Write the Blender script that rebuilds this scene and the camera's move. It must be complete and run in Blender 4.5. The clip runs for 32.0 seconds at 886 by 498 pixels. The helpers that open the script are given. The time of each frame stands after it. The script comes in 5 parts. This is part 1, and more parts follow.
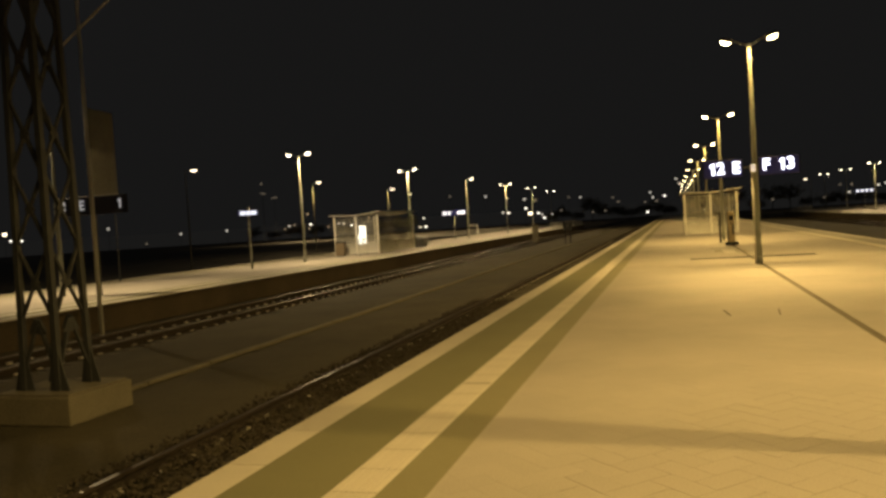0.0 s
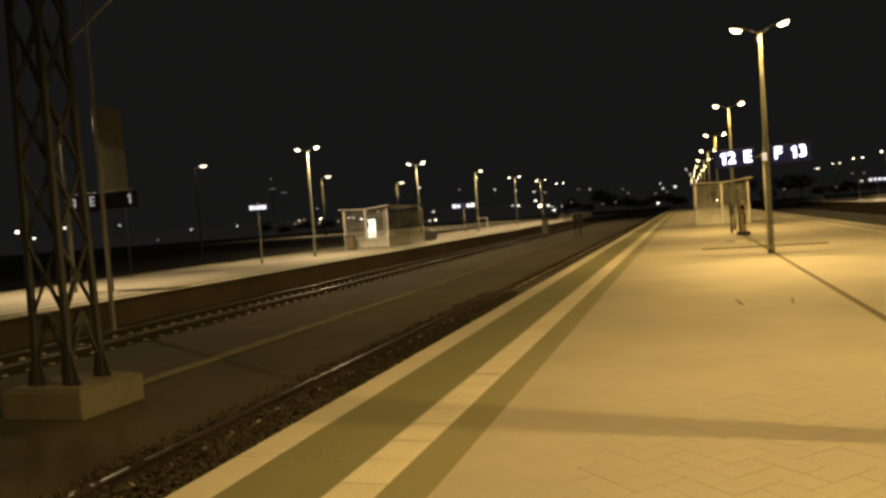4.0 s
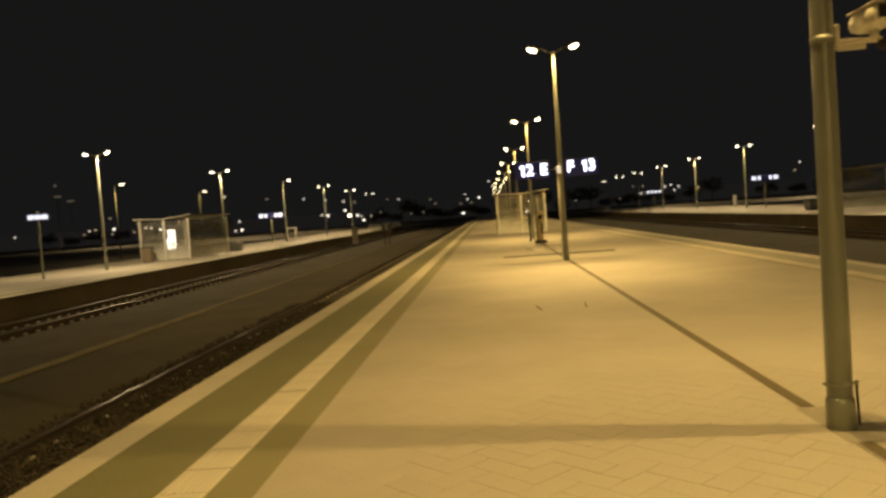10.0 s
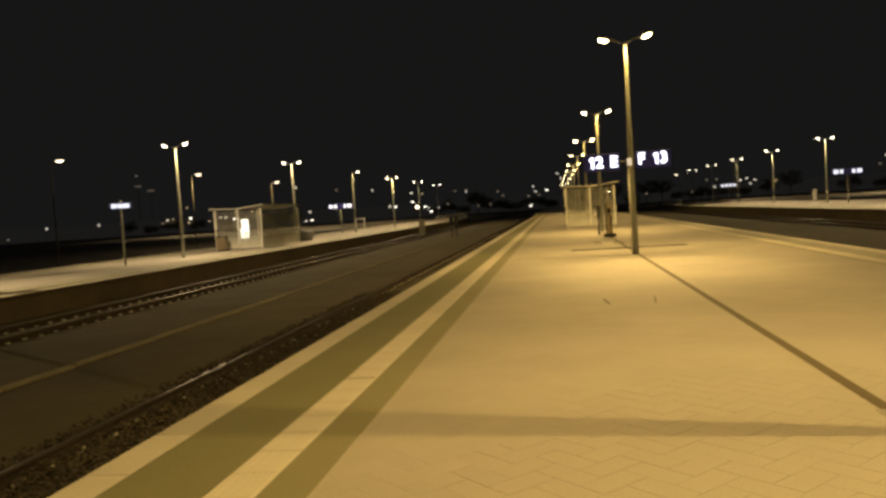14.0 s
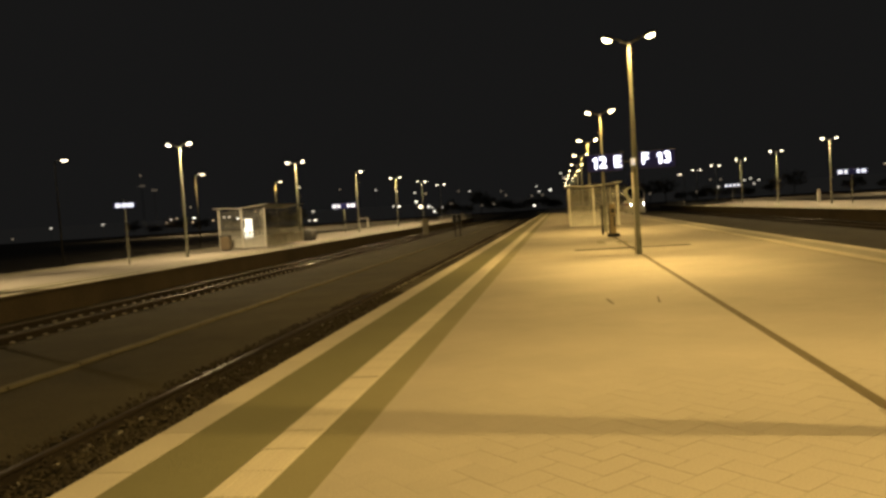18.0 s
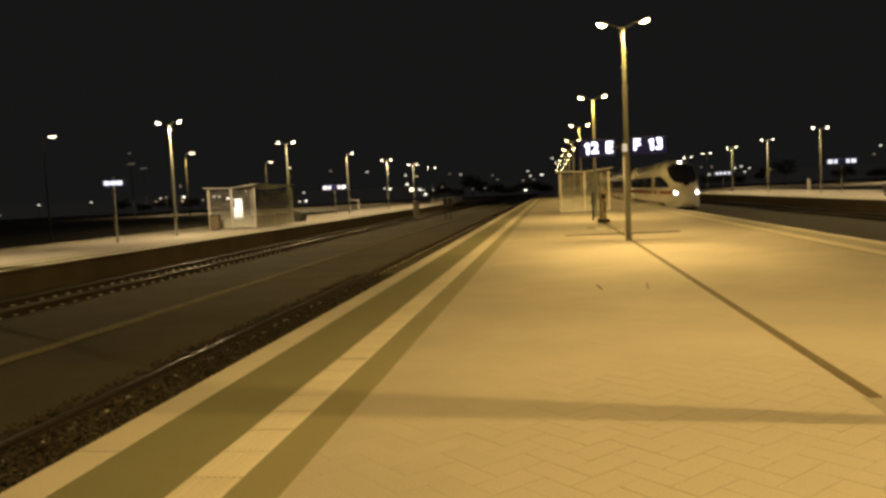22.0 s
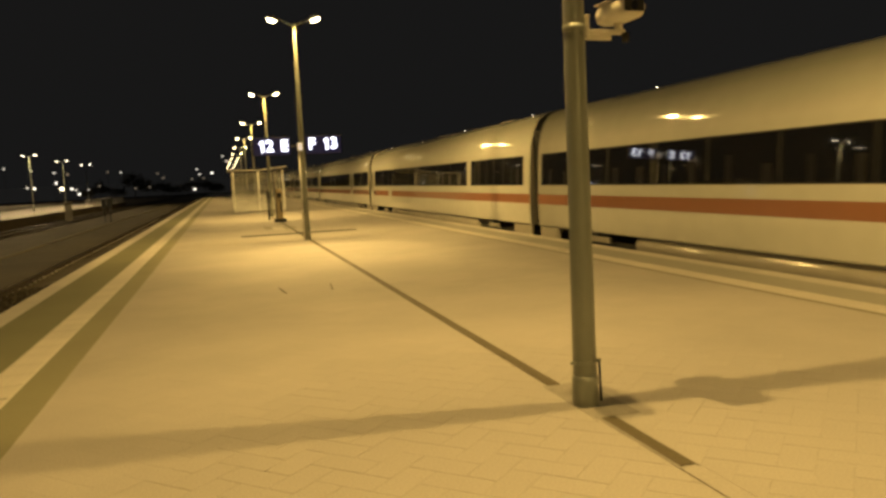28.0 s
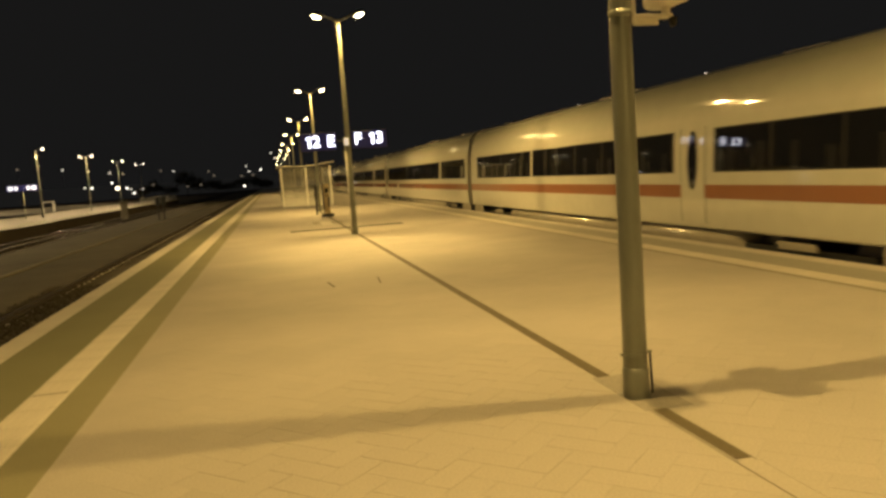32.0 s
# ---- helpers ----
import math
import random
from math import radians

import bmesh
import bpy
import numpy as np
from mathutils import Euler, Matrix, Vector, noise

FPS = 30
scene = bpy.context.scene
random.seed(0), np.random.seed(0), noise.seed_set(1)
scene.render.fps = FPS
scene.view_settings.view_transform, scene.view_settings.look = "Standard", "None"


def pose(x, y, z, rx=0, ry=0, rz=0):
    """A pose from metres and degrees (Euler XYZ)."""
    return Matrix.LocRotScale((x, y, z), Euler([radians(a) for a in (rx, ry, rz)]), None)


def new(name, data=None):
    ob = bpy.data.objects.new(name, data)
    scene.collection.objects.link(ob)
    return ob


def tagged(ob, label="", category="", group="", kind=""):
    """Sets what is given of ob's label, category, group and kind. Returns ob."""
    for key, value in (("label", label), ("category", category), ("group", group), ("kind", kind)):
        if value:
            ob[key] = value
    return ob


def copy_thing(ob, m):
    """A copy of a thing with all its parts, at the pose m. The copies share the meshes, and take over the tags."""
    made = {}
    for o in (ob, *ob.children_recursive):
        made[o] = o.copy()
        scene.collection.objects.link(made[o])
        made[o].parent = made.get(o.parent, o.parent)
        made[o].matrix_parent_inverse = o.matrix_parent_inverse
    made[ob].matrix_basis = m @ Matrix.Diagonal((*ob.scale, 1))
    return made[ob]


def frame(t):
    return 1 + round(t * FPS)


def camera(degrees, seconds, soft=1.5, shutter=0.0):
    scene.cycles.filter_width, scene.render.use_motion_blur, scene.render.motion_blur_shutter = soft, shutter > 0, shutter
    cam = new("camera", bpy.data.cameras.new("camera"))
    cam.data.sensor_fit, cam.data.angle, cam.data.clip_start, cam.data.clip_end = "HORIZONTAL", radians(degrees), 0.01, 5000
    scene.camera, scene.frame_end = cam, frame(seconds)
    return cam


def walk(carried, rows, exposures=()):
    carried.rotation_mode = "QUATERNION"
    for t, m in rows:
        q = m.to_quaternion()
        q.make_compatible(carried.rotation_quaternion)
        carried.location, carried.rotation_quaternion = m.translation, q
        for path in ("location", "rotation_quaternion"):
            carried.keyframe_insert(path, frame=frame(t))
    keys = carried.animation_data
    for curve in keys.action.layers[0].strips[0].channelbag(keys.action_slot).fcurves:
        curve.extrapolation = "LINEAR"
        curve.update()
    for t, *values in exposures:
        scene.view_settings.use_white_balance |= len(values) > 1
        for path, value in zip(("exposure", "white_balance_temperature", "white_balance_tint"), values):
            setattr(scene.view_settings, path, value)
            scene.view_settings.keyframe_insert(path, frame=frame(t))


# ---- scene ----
cam = camera(60.1, 32.0, soft=3.0, shutter=0.5)
PATH = [
    (0.0, 0.004, -0.329, 1.829, 88.12, 3.61, 16.85),
    (0.5, -0.009, -0.321, 1.810, 88.70, 3.75, 16.58),
    (1.0, -0.008, -0.315, 1.798, 88.58, 4.33, 16.83),
    (1.5, -0.007, -0.313, 1.795, 88.22, 4.49, 17.38),
    (2.0, -0.006, -0.310, 1.793, 88.09, 4.70, 17.74),
    (2.5, -0.006, -0.304, 1.793, 88.10, 4.71, 17.91),
    (3.0, -0.006, -0.296, 1.793, 88.14, 4.69, 18.14),
    (3.5, -0.006, -0.283, 1.791, 87.72, 4.26, 17.68),
    (5.5, -0.006, -0.224, 1.803, 87.73, 4.43, 17.03),
    (6.0, -0.006, -0.213, 1.795, 87.91, 4.15, 15.58),
    (6.5, -0.006, -0.211, 1.794, 87.70, 4.45, 15.06),
    (7.0, -0.006, -0.196, 1.796, 87.84, 4.44, 15.00),
    (7.5, -0.006, -0.160, 1.789, 87.69, 4.46, 14.05),
    (8.0, -0.007, -0.136, 1.787, 87.77, 4.16, 11.88),
    (8.5, -0.008, -0.114, 1.784, 87.81, 4.29, 10.20),
    (9.0, -0.009, -0.087, 1.780, 87.45, 3.99, 7.51),
    (9.5, 0.006, -0.072, 1.785, 87.52, 3.73, 5.68),
    (10.0, -0.002, -0.059, 1.790, 87.37, 4.20, 3.39),
    (10.5, 0.002, -0.050, 1.785, 86.88, 3.60, 3.28),
    (11.0, -0.010, -0.051, 1.781, 87.41, 4.03, 5.65),
    (11.5, -0.008, -0.055, 1.788, 87.38, 4.70, 6.03),
    (12.0, -0.008, -0.079, 1.780, 87.19, 5.00, 7.23),
    (12.5, -0.008, -0.089, 1.782, 86.97, 5.21, 7.85),
    (13.0, -0.008, -0.091, 1.787, 86.81, 4.96, 8.28),
    (13.5, -0.007, -0.094, 1.787, 87.48, 4.52, 8.24),
    (14.0, -0.008, -0.102, 1.784, 87.12, 3.70, 8.42),
    (14.5, -0.008, -0.111, 1.785, 87.20, 3.99, 8.74),
    (16.5, -0.008, -0.117, 1.781, 86.62, 3.57, 9.01),
    (17.0, -0.008, -0.125, 1.782, 86.68, 3.43, 9.13),
    (17.5, -0.008, -0.124, 1.785, 86.79, 3.55, 8.71),
    (18.0, -0.008, -0.122, 1.781, 87.12, 3.63, 8.67),
    (18.5, -0.008, -0.121, 1.784, 87.03, 3.72, 8.56),
    (19.0, -0.008, -0.115, 1.776, 86.65, 3.78, 8.80),
    (19.5, -0.008, -0.107, 1.777, 85.96, 3.74, 9.06),
    (20.0, -0.007, -0.089, 1.778, 85.97, 3.58, 8.97),
    (20.5, -0.007, -0.087, 1.779, 85.81, 3.69, 8.92),
    (21.0, -0.007, -0.105, 1.778, 86.17, 3.97, 8.87),
    (21.5, -0.007, -0.107, 1.779, 86.20, 3.23, 8.39),
    (22.0, -0.009, -0.098, 1.778, 85.83, 2.70, 8.00),
    (22.5, -0.027, -0.086, 1.765, 85.51, 2.48, 4.71),
    (23.0, -0.069, 0.038, 1.777, 84.82, 3.61, -0.71),
    (23.5, -0.051, 0.173, 1.831, 87.82, 5.47, -2.40),
    (24.0, 0.005, 0.283, 1.784, 85.28, 3.00, -5.00),
    (24.5, -0.036, 0.349, 1.798, 84.69, 2.55, -10.11),
    (25.0, -0.084, 0.414, 1.793, 85.47, 2.33, -13.33),
    (25.5, -0.095, 0.427, 1.794, 85.16, 2.11, -15.12),
    (26.0, -0.092, 0.458, 1.795, 84.75, 2.16, -15.85),
    (26.5, -0.095, 0.437, 1.800, 84.85, 2.41, -15.86),
    (28.5, -0.090, 0.423, 1.805, 84.29, 2.95, -16.01),
    (29.0, -0.092, 0.427, 1.797, 83.99, 2.89, -14.77),
    (29.5, -0.090, 0.437, 1.793, 84.14, 3.42, -14.53),
    (30.0, -0.088, 0.443, 1.789, 84.06, 3.48, -14.27),
    (30.5, -0.084, 0.444, 1.785, 83.93, 3.71, -13.91),
    (31.0, -0.079, 0.435, 1.798, 83.88, 4.09, -13.48),
    (31.5, -0.078, 0.436, 1.804, 84.04, 4.33, -13.22),
    (32.0, -0.081, 0.442, 1.798, 84.20, 3.97, -12.66),
]
walk(cam, [(t, pose(x, y, z, rx, ry, rz)) for t, x, y, z, rx, ry, rz in PATH], exposures=[(0.0, 0.05), (22.0, 0.05), (24.5, 0.10), (32.0, 0.10)])

# plan, in metres: platform top z = 0, tracks along y
RAIL_Z = -0.64
BALLAST_Z = -0.83
EDGE_W, EDGE_E = -3.56, 8.39          # edges of the middle platform
ROW_X = 2.48                          # row of lamp posts on it
LAMP_Y = [5.68, 24.95, 44.9, 65.0, 85.1, 105.2, 125.3, 145.4, 165.5, 185.6, 205.7, 225.8]
LAMP_X = [2.48, 2.41] + [2.53] * 10    # the posts stand slightly out of line
LAMP_Z, SIDE_Z = 6.89, 6.67           # heights of the lamp heads on the middle and the outer platforms
WEST_EDGE, WEST_BACK, WEST_ROW = -17.12, -27.6, -21.8
EAST_EDGE, EAST_BACK, EAST_ROW = 21.2, 33.8, 27.3
TRACK_12, TRACK_13, TRACK_11, TRACK_14 = -5.12, 10.03, -14.45, 18.2

# ---- light: night sky and platform lamps ----
world = bpy.data.worlds.new("night_sky")
scene.world = world
world.use_nodes = True
world.node_tree.nodes["Background"].inputs[0].default_value = (0.0081, 0.0079, 0.0077, 1)
world.node_tree.nodes["Background"].inputs[1].default_value = 1.0
SODIUM = (1.0, 0.64, 0.19)
WARM = (1.0, 0.72, 0.36)


def lamp_light(x, y, z, watts, colour, soft=0.03, tilt=(0, 0), cone=168, blend=0.3):
    data = bpy.data.lights.new("lamp_light", "SPOT")
    data.energy, data.color, data.shadow_soft_size = watts, colour, soft
    data.spot_size, data.spot_blend = radians(cone), blend
    ob = new("lamp_light", data)
    ob.matrix_world = pose(x, y, z, tilt[0], tilt[1])
    return ob


# ---- materials ----
def material(name, colour, rough=0.6, metal=0.0, vary=0.12, fine=40.0, coarse=1.2, bump=0.0, spec=0.5, stretch=(1, 1, 1), random_piece=0.0):
    m = bpy.data.materials.new(name)
    m.use_nodes = True
    nt = m.node_tree
    b = nt.nodes["Principled BSDF"]
    b.inputs["Roughness"].default_value = rough
    b.inputs["Metallic"].default_value = metal
    b.inputs["Specular IOR Level"].default_value = spec
    tc = nt.nodes.new("ShaderNodeTexCoord")
    mp = nt.nodes.new("ShaderNodeMapping")
    mp.inputs["Scale"].default_value = stretch
    nt.links.new(tc.outputs["Object"], mp.inputs["Vector"])
    n1 = nt.nodes.new("ShaderNodeTexNoise")
    n1.inputs["Scale"].default_value, n1.inputs["Detail"].default_value = fine, 4
    n2 = nt.nodes.new("ShaderNodeTexNoise")
    n2.inputs["Scale"].default_value, n2.inputs["Detail"].default_value = coarse, 6
    for n in (n1, n2):
        nt.links.new(mp.outputs["Vector"], n.inputs["Vector"])
    add = nt.nodes.new("ShaderNodeMath")
    add.operation = "ADD"
    nt.links.new(n1.outputs["Fac"], add.inputs[0])
    nt.links.new(n2.outputs["Fac"], add.inputs[1])
    rng = nt.nodes.new("ShaderNodeMapRange")
    rng.inputs["From Min"].default_value, rng.inputs["From Max"].default_value = 0.6, 1.4
    rng.inputs["To Min"].default_value, rng.inputs["To Max"].default_value = 1 - vary, 1 + vary
    nt.links.new(add.outputs[0], rng.inputs["Value"])
    last = rng.outputs["Result"]
    if random_piece:
        info = nt.nodes.new("ShaderNodeObjectInfo")
        r2 = nt.nodes.new("ShaderNodeMapRange")
        r2.inputs["To Min"].default_value, r2.inputs["To Max"].default_value = 1 - random_piece, 1 + random_piece
        nt.links.new(info.outputs["Random"], r2.inputs["Value"])
        mul = nt.nodes.new("ShaderNodeMath")
        mul.operation = "MULTIPLY"
        nt.links.new(last, mul.inputs[0])
        nt.links.new(r2.outputs["Result"], mul.inputs[1])
        geo = nt.nodes.new("ShaderNodeNewGeometry")
        r3 = nt.nodes.new("ShaderNodeMapRange")
        r3.inputs["To Min"].default_value, r3.inputs["To Max"].default_value = 1 - random_piece, 1 + random_piece
        nt.links.new(geo.outputs["Random Per Island"], r3.inputs["Value"])
        mul2 = nt.nodes.new("ShaderNodeMath")
        mul2.operation = "MULTIPLY"
        nt.links.new(mul.outputs[0], mul2.inputs[0])
        nt.links.new(r3.outputs["Result"], mul2.inputs[1])
        last = mul2.outputs[0]
    sc = nt.nodes.new("ShaderNodeVectorMath")
    sc.operation = "SCALE"
    sc.inputs[0].default_value = colour
    nt.links.new(last, sc.inputs["Scale"])
    nt.links.new(sc.outputs["Vector"], b.inputs["Base Color"])
    if bump:
        bp = nt.nodes.new("ShaderNodeBump")
        bp.inputs["Strength"].default_value, bp.inputs["Distance"].default_value = bump, 0.01
        nt.links.new(add.outputs[0], bp.inputs["Height"])
        nt.links.new(bp.outputs["Normal"], b.inputs["Normal"])
    return m


def glow(name, colour, strength):
    m = bpy.data.materials.new(name)
    m.use_nodes = True
    b = m.node_tree.nodes["Principled BSDF"]
    b.inputs["Base Color"].default_value = (*[min(1, c) for c in colour], 1)
    b.inputs["Emission Color"].default_value = (*colour, 1)
    b.inputs["Emission Strength"].default_value = strength
    return m


def clear_glass(name, tint, rough=0.05, mixing=0.85):
    m = bpy.data.materials.new(name)
    m.use_nodes = True
    nt = m.node_tree
    nt.nodes.clear()
    out = nt.nodes.new("ShaderNodeOutputMaterial")
    tr = nt.nodes.new("ShaderNodeBsdfTransparent")
    tr.inputs[0].default_value = (*tint, 1)
    gl = nt.nodes.new("ShaderNodeBsdfPrincipled")
    gl.inputs["Base Color"].default_value = (0.6, 0.6, 0.55, 1)
    gl.inputs["Roughness"].default_value = rough
    ns = nt.nodes.new("ShaderNodeTexNoise")
    ns.inputs["Scale"].default_value = 1.6
    ns.inputs["Detail"].default_value = 5
    rg = nt.nodes.new("ShaderNodeMapRange")
    rg.inputs["From Min"].default_value, rg.inputs["From Max"].default_value = 0.3, 0.7
    rg.inputs["To Min"].default_value, rg.inputs["To Max"].default_value = 1 - mixing - 0.05, 1 - mixing + 0.09
    nt.links.new(ns.outputs["Fac"], rg.inputs["Value"])
    tc = nt.nodes.new("ShaderNodeTexCoord")
    nt.links.new(tc.outputs["Object"], ns.inputs["Vector"])
    sep = nt.nodes.new("ShaderNodeSeparateXYZ")
    nt.links.new(tc.outputs["Object"], sep.inputs[0])
    # paler foot paints in the glow of the lit ground; the noise is dust
    lit_foot = nt.nodes.new("ShaderNodeMapRange")
    lit_foot.inputs["From Min"].default_value, lit_foot.inputs["From Max"].default_value = 0.1, 1.35
    lit_foot.inputs["To Min"].default_value, lit_foot.inputs["To Max"].default_value = 0.62, 0.0
    nt.links.new(sep.outputs["Z"], lit_foot.inputs["Value"])
    dust_and_glow = nt.nodes.new("ShaderNodeMath")
    dust_and_glow.operation = "ADD"
    nt.links.new(rg.outputs["Result"], dust_and_glow.inputs[0])
    nt.links.new(lit_foot.outputs["Result"], dust_and_glow.inputs[1])
    mx = nt.nodes.new("ShaderNodeMixShader")
    nt.links.new(dust_and_glow.outputs[0], mx.inputs[0])
    nt.links.new(tr.outputs[0], mx.inputs[1])
    nt.links.new(gl.outputs[0], mx.inputs[2])
    nt.links.new(mx.outputs[0], out.inputs[0])
    return m


def tinted_glass(name, tint, share):
    """Dark gloss over a share of plain see-through."""
    m = bpy.data.materials.new(name)
    m.use_nodes = True
    nt = m.node_tree
    b = nt.nodes["Principled BSDF"]
    b.inputs["Base Color"].default_value = (0.012, 0.012, 0.012, 1)
    b.inputs["Roughness"].default_value = 0.035
    b.inputs["Specular IOR Level"].default_value = 0.9
    b.inputs["IOR"].default_value = 1.9
    tr = nt.nodes.new("ShaderNodeBsdfTransparent")
    tr.inputs[0].default_value = (*tint, 1)
    mx = nt.nodes.new("ShaderNodeMixShader")
    mx.inputs[0].default_value = share
    nt.links.new(b.outputs[0], mx.inputs[1])
    nt.links.new(tr.outputs[0], mx.inputs[2])
    nt.links.new(mx.outputs[0], nt.nodes["Material Output"].inputs[0])
    return m


PAVING = material("grey_paving", (0.42, 0.39, 0.34), 0.85, vary=0.18, fine=60, coarse=0.5, bump=0.10, random_piece=0.018)
PAVING_DARK = material("dark_green_grey_paving", (0.215, 0.21, 0.115), 0.7, vary=0.12, fine=60, coarse=0.7, bump=0.12, random_piece=0.05)
PAVING_MID = material("olive_grey_paving", (0.27, 0.255, 0.15), 0.7, vary=0.14, fine=60, coarse=0.7, bump=0.12, random_piece=0.05)
PAVING_FADED = material("faded_grey_paving", (0.355, 0.342, 0.285), 0.75, vary=0.14, fine=60, coarse=0.7, bump=0.12, random_piece=0.05)
PAVING_TAN = material("tan_border_paving", (0.27, 0.245, 0.17), 0.75, vary=0.16, fine=60, coarse=0.6, bump=0.12, random_piece=0.05)
PAVING_WHITE = material("white_tactile_paving", (0.63, 0.59, 0.51), 0.7, vary=0.14, fine=50, coarse=1.1, bump=0.15, random_piece=0.05)
EDGE_STONE = material("pale_edge_concrete", (0.57, 0.535, 0.465), 0.75, vary=0.14, fine=50, coarse=1.5, bump=0.2, random_piece=0.05)
JOINT = material("sandy_joint", (0.39, 0.362, 0.308), 0.95, vary=0.35, coarse=2.5)
DRAIN = material("dark_drain_channel", (0.125, 0.103, 0.060), 0.85, vary=0.2)
CROSS_DARK = material("black_drain_slot", (0.025, 0.020, 0.012), 0.95, vary=0.2)
CONCRETE = material("weathered_concrete", (0.30, 0.28, 0.24), 0.85, vary=0.22, fine=30, coarse=1.0, bump=0.3)
FACE = material("dirty_platform_face", (0.075, 0.058, 0.038), 0.9, vary=0.3, fine=12, coarse=0.7, bump=0.3)
BALLAST = material("brown_track_ballast", (0.070, 0.060, 0.034), 0.95, vary=0.5, fine=22, coarse=0.6, bump=1.0, random_piece=0.25)
RAIL = material("worn_rail_steel", (0.075, 0.062, 0.050), 0.38, 0.3, vary=0.2, fine=20)
RAIL_SIDE = material("rusty_rail_side", (0.022, 0.015, 0.010), 0.85, vary=0.3, fine=30)
# two tones of one clip: pale paints in the glints, dull leaves them out
CLIP_DULL = material("rusty_rail_clip", (0.06, 0.045, 0.03), 0.7, 0.2, vary=0.3)
CLIP = material("bright_rail_clip", (0.70, 0.68, 0.62), 0.35, 0.3, vary=0.3)
STONE = material("grey_ballast_stone", (0.060, 0.051, 0.036), 0.9, vary=0.25, fine=30, random_piece=0.15)
MAST = material("dull_mast_steel", (0.05, 0.054, 0.058), 0.65, 0.1, vary=0.25, fine=15)
OLD_CONCRETE = material("dark_old_concrete", (0.175, 0.16, 0.115), 0.9, vary=0.28, fine=25, coarse=1.4, bump=0.4)
SLEEPER = material("concrete_sleeper", (0.075, 0.065, 0.05), 0.85, vary=0.25, fine=25, bump=0.3)
STEEL = material("galvanised_steel", (0.265, 0.28, 0.24), 0.38, 0.2, vary=0.14, fine=18, coarse=2.0, stretch=(1, 1, 0.25))
STEEL_DARK = material("dark_painted_steel", (0.022, 0.024, 0.024), 0.6, 0.2, vary=0.25, fine=15)
WHITE_METAL = material("pale_grey_metal", (0.62, 0.62, 0.58), 0.45, 0.1, vary=0.08, fine=20)
WHITE_PLASTIC = material("white_box_plastic", (0.80, 0.80, 0.78), 0.4, vary=0.04)
HEAD = material("grey_lamp_housing", (0.30, 0.30, 0.29), 0.45, 0.2, vary=0.06)
LENS_SODIUM = glow("yellow_lamp_lens", (1.0, 0.80, 0.42), 22.0)
LENS_WARM = glow("warm_white_lamp_lens", (1.0, 0.86, 0.60), 12.0)
LENS_FAR = glow("distant_lamp_lens", (1.0, 0.82, 0.56), 4.5)
LENS_DIM = glow("dim_distant_lens", (1.0, 0.80, 0.55), 0.16)
LENS_PALE = glow("pale_distant_lens", (1.0, 0.90, 0.74), 0.9)
LENS_YARD = glow("white_yard_lens", (1.0, 0.92, 0.78), 2.4)
BLUE = material("dark_blue_sign_board", (0.005, 0.006, 0.02), 0.7, vary=0.05)
LETTER = glow("white_backlit_letters", (0.86, 0.88, 1.0), 4.0)
LETTER_FAR = glow("far_backlit_letters", (0.84, 0.87, 1.0), 1.3)
LETTER_DIM = glow("dim_backlit_letters", (0.80, 0.80, 0.85), 0.30)
BOARD_GLOW = glow("blue_backlit_board", (0.02, 0.025, 0.16), 0.075)
POSTER = glow("backlit_poster", (1.0, 0.98, 0.90), 1.5)
BOX_GLOW = glow("small_backlit_panel", (1.0, 0.93, 0.80), 0.55)
POSTER_DARK = material("dark_poster_print", (0.12, 0.10, 0.10), 0.5)
GLASS = clear_glass("dusty_shelter_glass", (0.97, 0.97, 0.95), 0.45, 0.94)
BIN = material("brown_litter_bin", (0.19, 0.15, 0.10), 0.55, vary=0.1)
MACHINE = material("tan_machine_paint", (0.30, 0.235, 0.13), 0.5, vary=0.15, fine=9)
PLASTIC = material("grey_grit_bin_plastic", (0.12, 0.125, 0.125), 0.6, vary=0.15)
ROOF_DARK = material("dark_grey_roof_sheet", (0.09, 0.09, 0.085), 0.6, vary=0.2, fine=8)
CAMERA_SHELL = material("cream_camera_housing", (0.74, 0.71, 0.63), 0.35, vary=0.06)
BLACK = material("black_rubber", (0.012, 0.012, 0.012), 0.6, vary=0.1)
WOOD = material("dark_bench_slats", (0.10, 0.07, 0.04), 0.6, vary=0.2, stretch=(1, 0.2, 1))
BROWN_PANEL = material("brown_weathered_panel", (0.12, 0.11, 0.075), 0.8, vary=0.25, fine=6)
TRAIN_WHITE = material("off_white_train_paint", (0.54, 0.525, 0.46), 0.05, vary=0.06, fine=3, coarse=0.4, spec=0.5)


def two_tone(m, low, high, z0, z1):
    """Mixes material m from colour low to colour high between the heights z0 and z1."""
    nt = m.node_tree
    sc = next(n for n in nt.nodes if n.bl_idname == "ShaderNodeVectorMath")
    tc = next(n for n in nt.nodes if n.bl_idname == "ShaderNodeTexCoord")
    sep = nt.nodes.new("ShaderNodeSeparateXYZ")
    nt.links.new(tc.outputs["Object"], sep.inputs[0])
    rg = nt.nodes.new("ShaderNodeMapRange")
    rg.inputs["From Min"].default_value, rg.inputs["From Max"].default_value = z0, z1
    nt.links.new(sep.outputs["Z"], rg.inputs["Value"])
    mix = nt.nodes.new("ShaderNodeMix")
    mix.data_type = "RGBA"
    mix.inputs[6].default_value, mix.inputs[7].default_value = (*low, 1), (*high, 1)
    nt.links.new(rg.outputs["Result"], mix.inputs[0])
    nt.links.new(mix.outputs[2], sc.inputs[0])


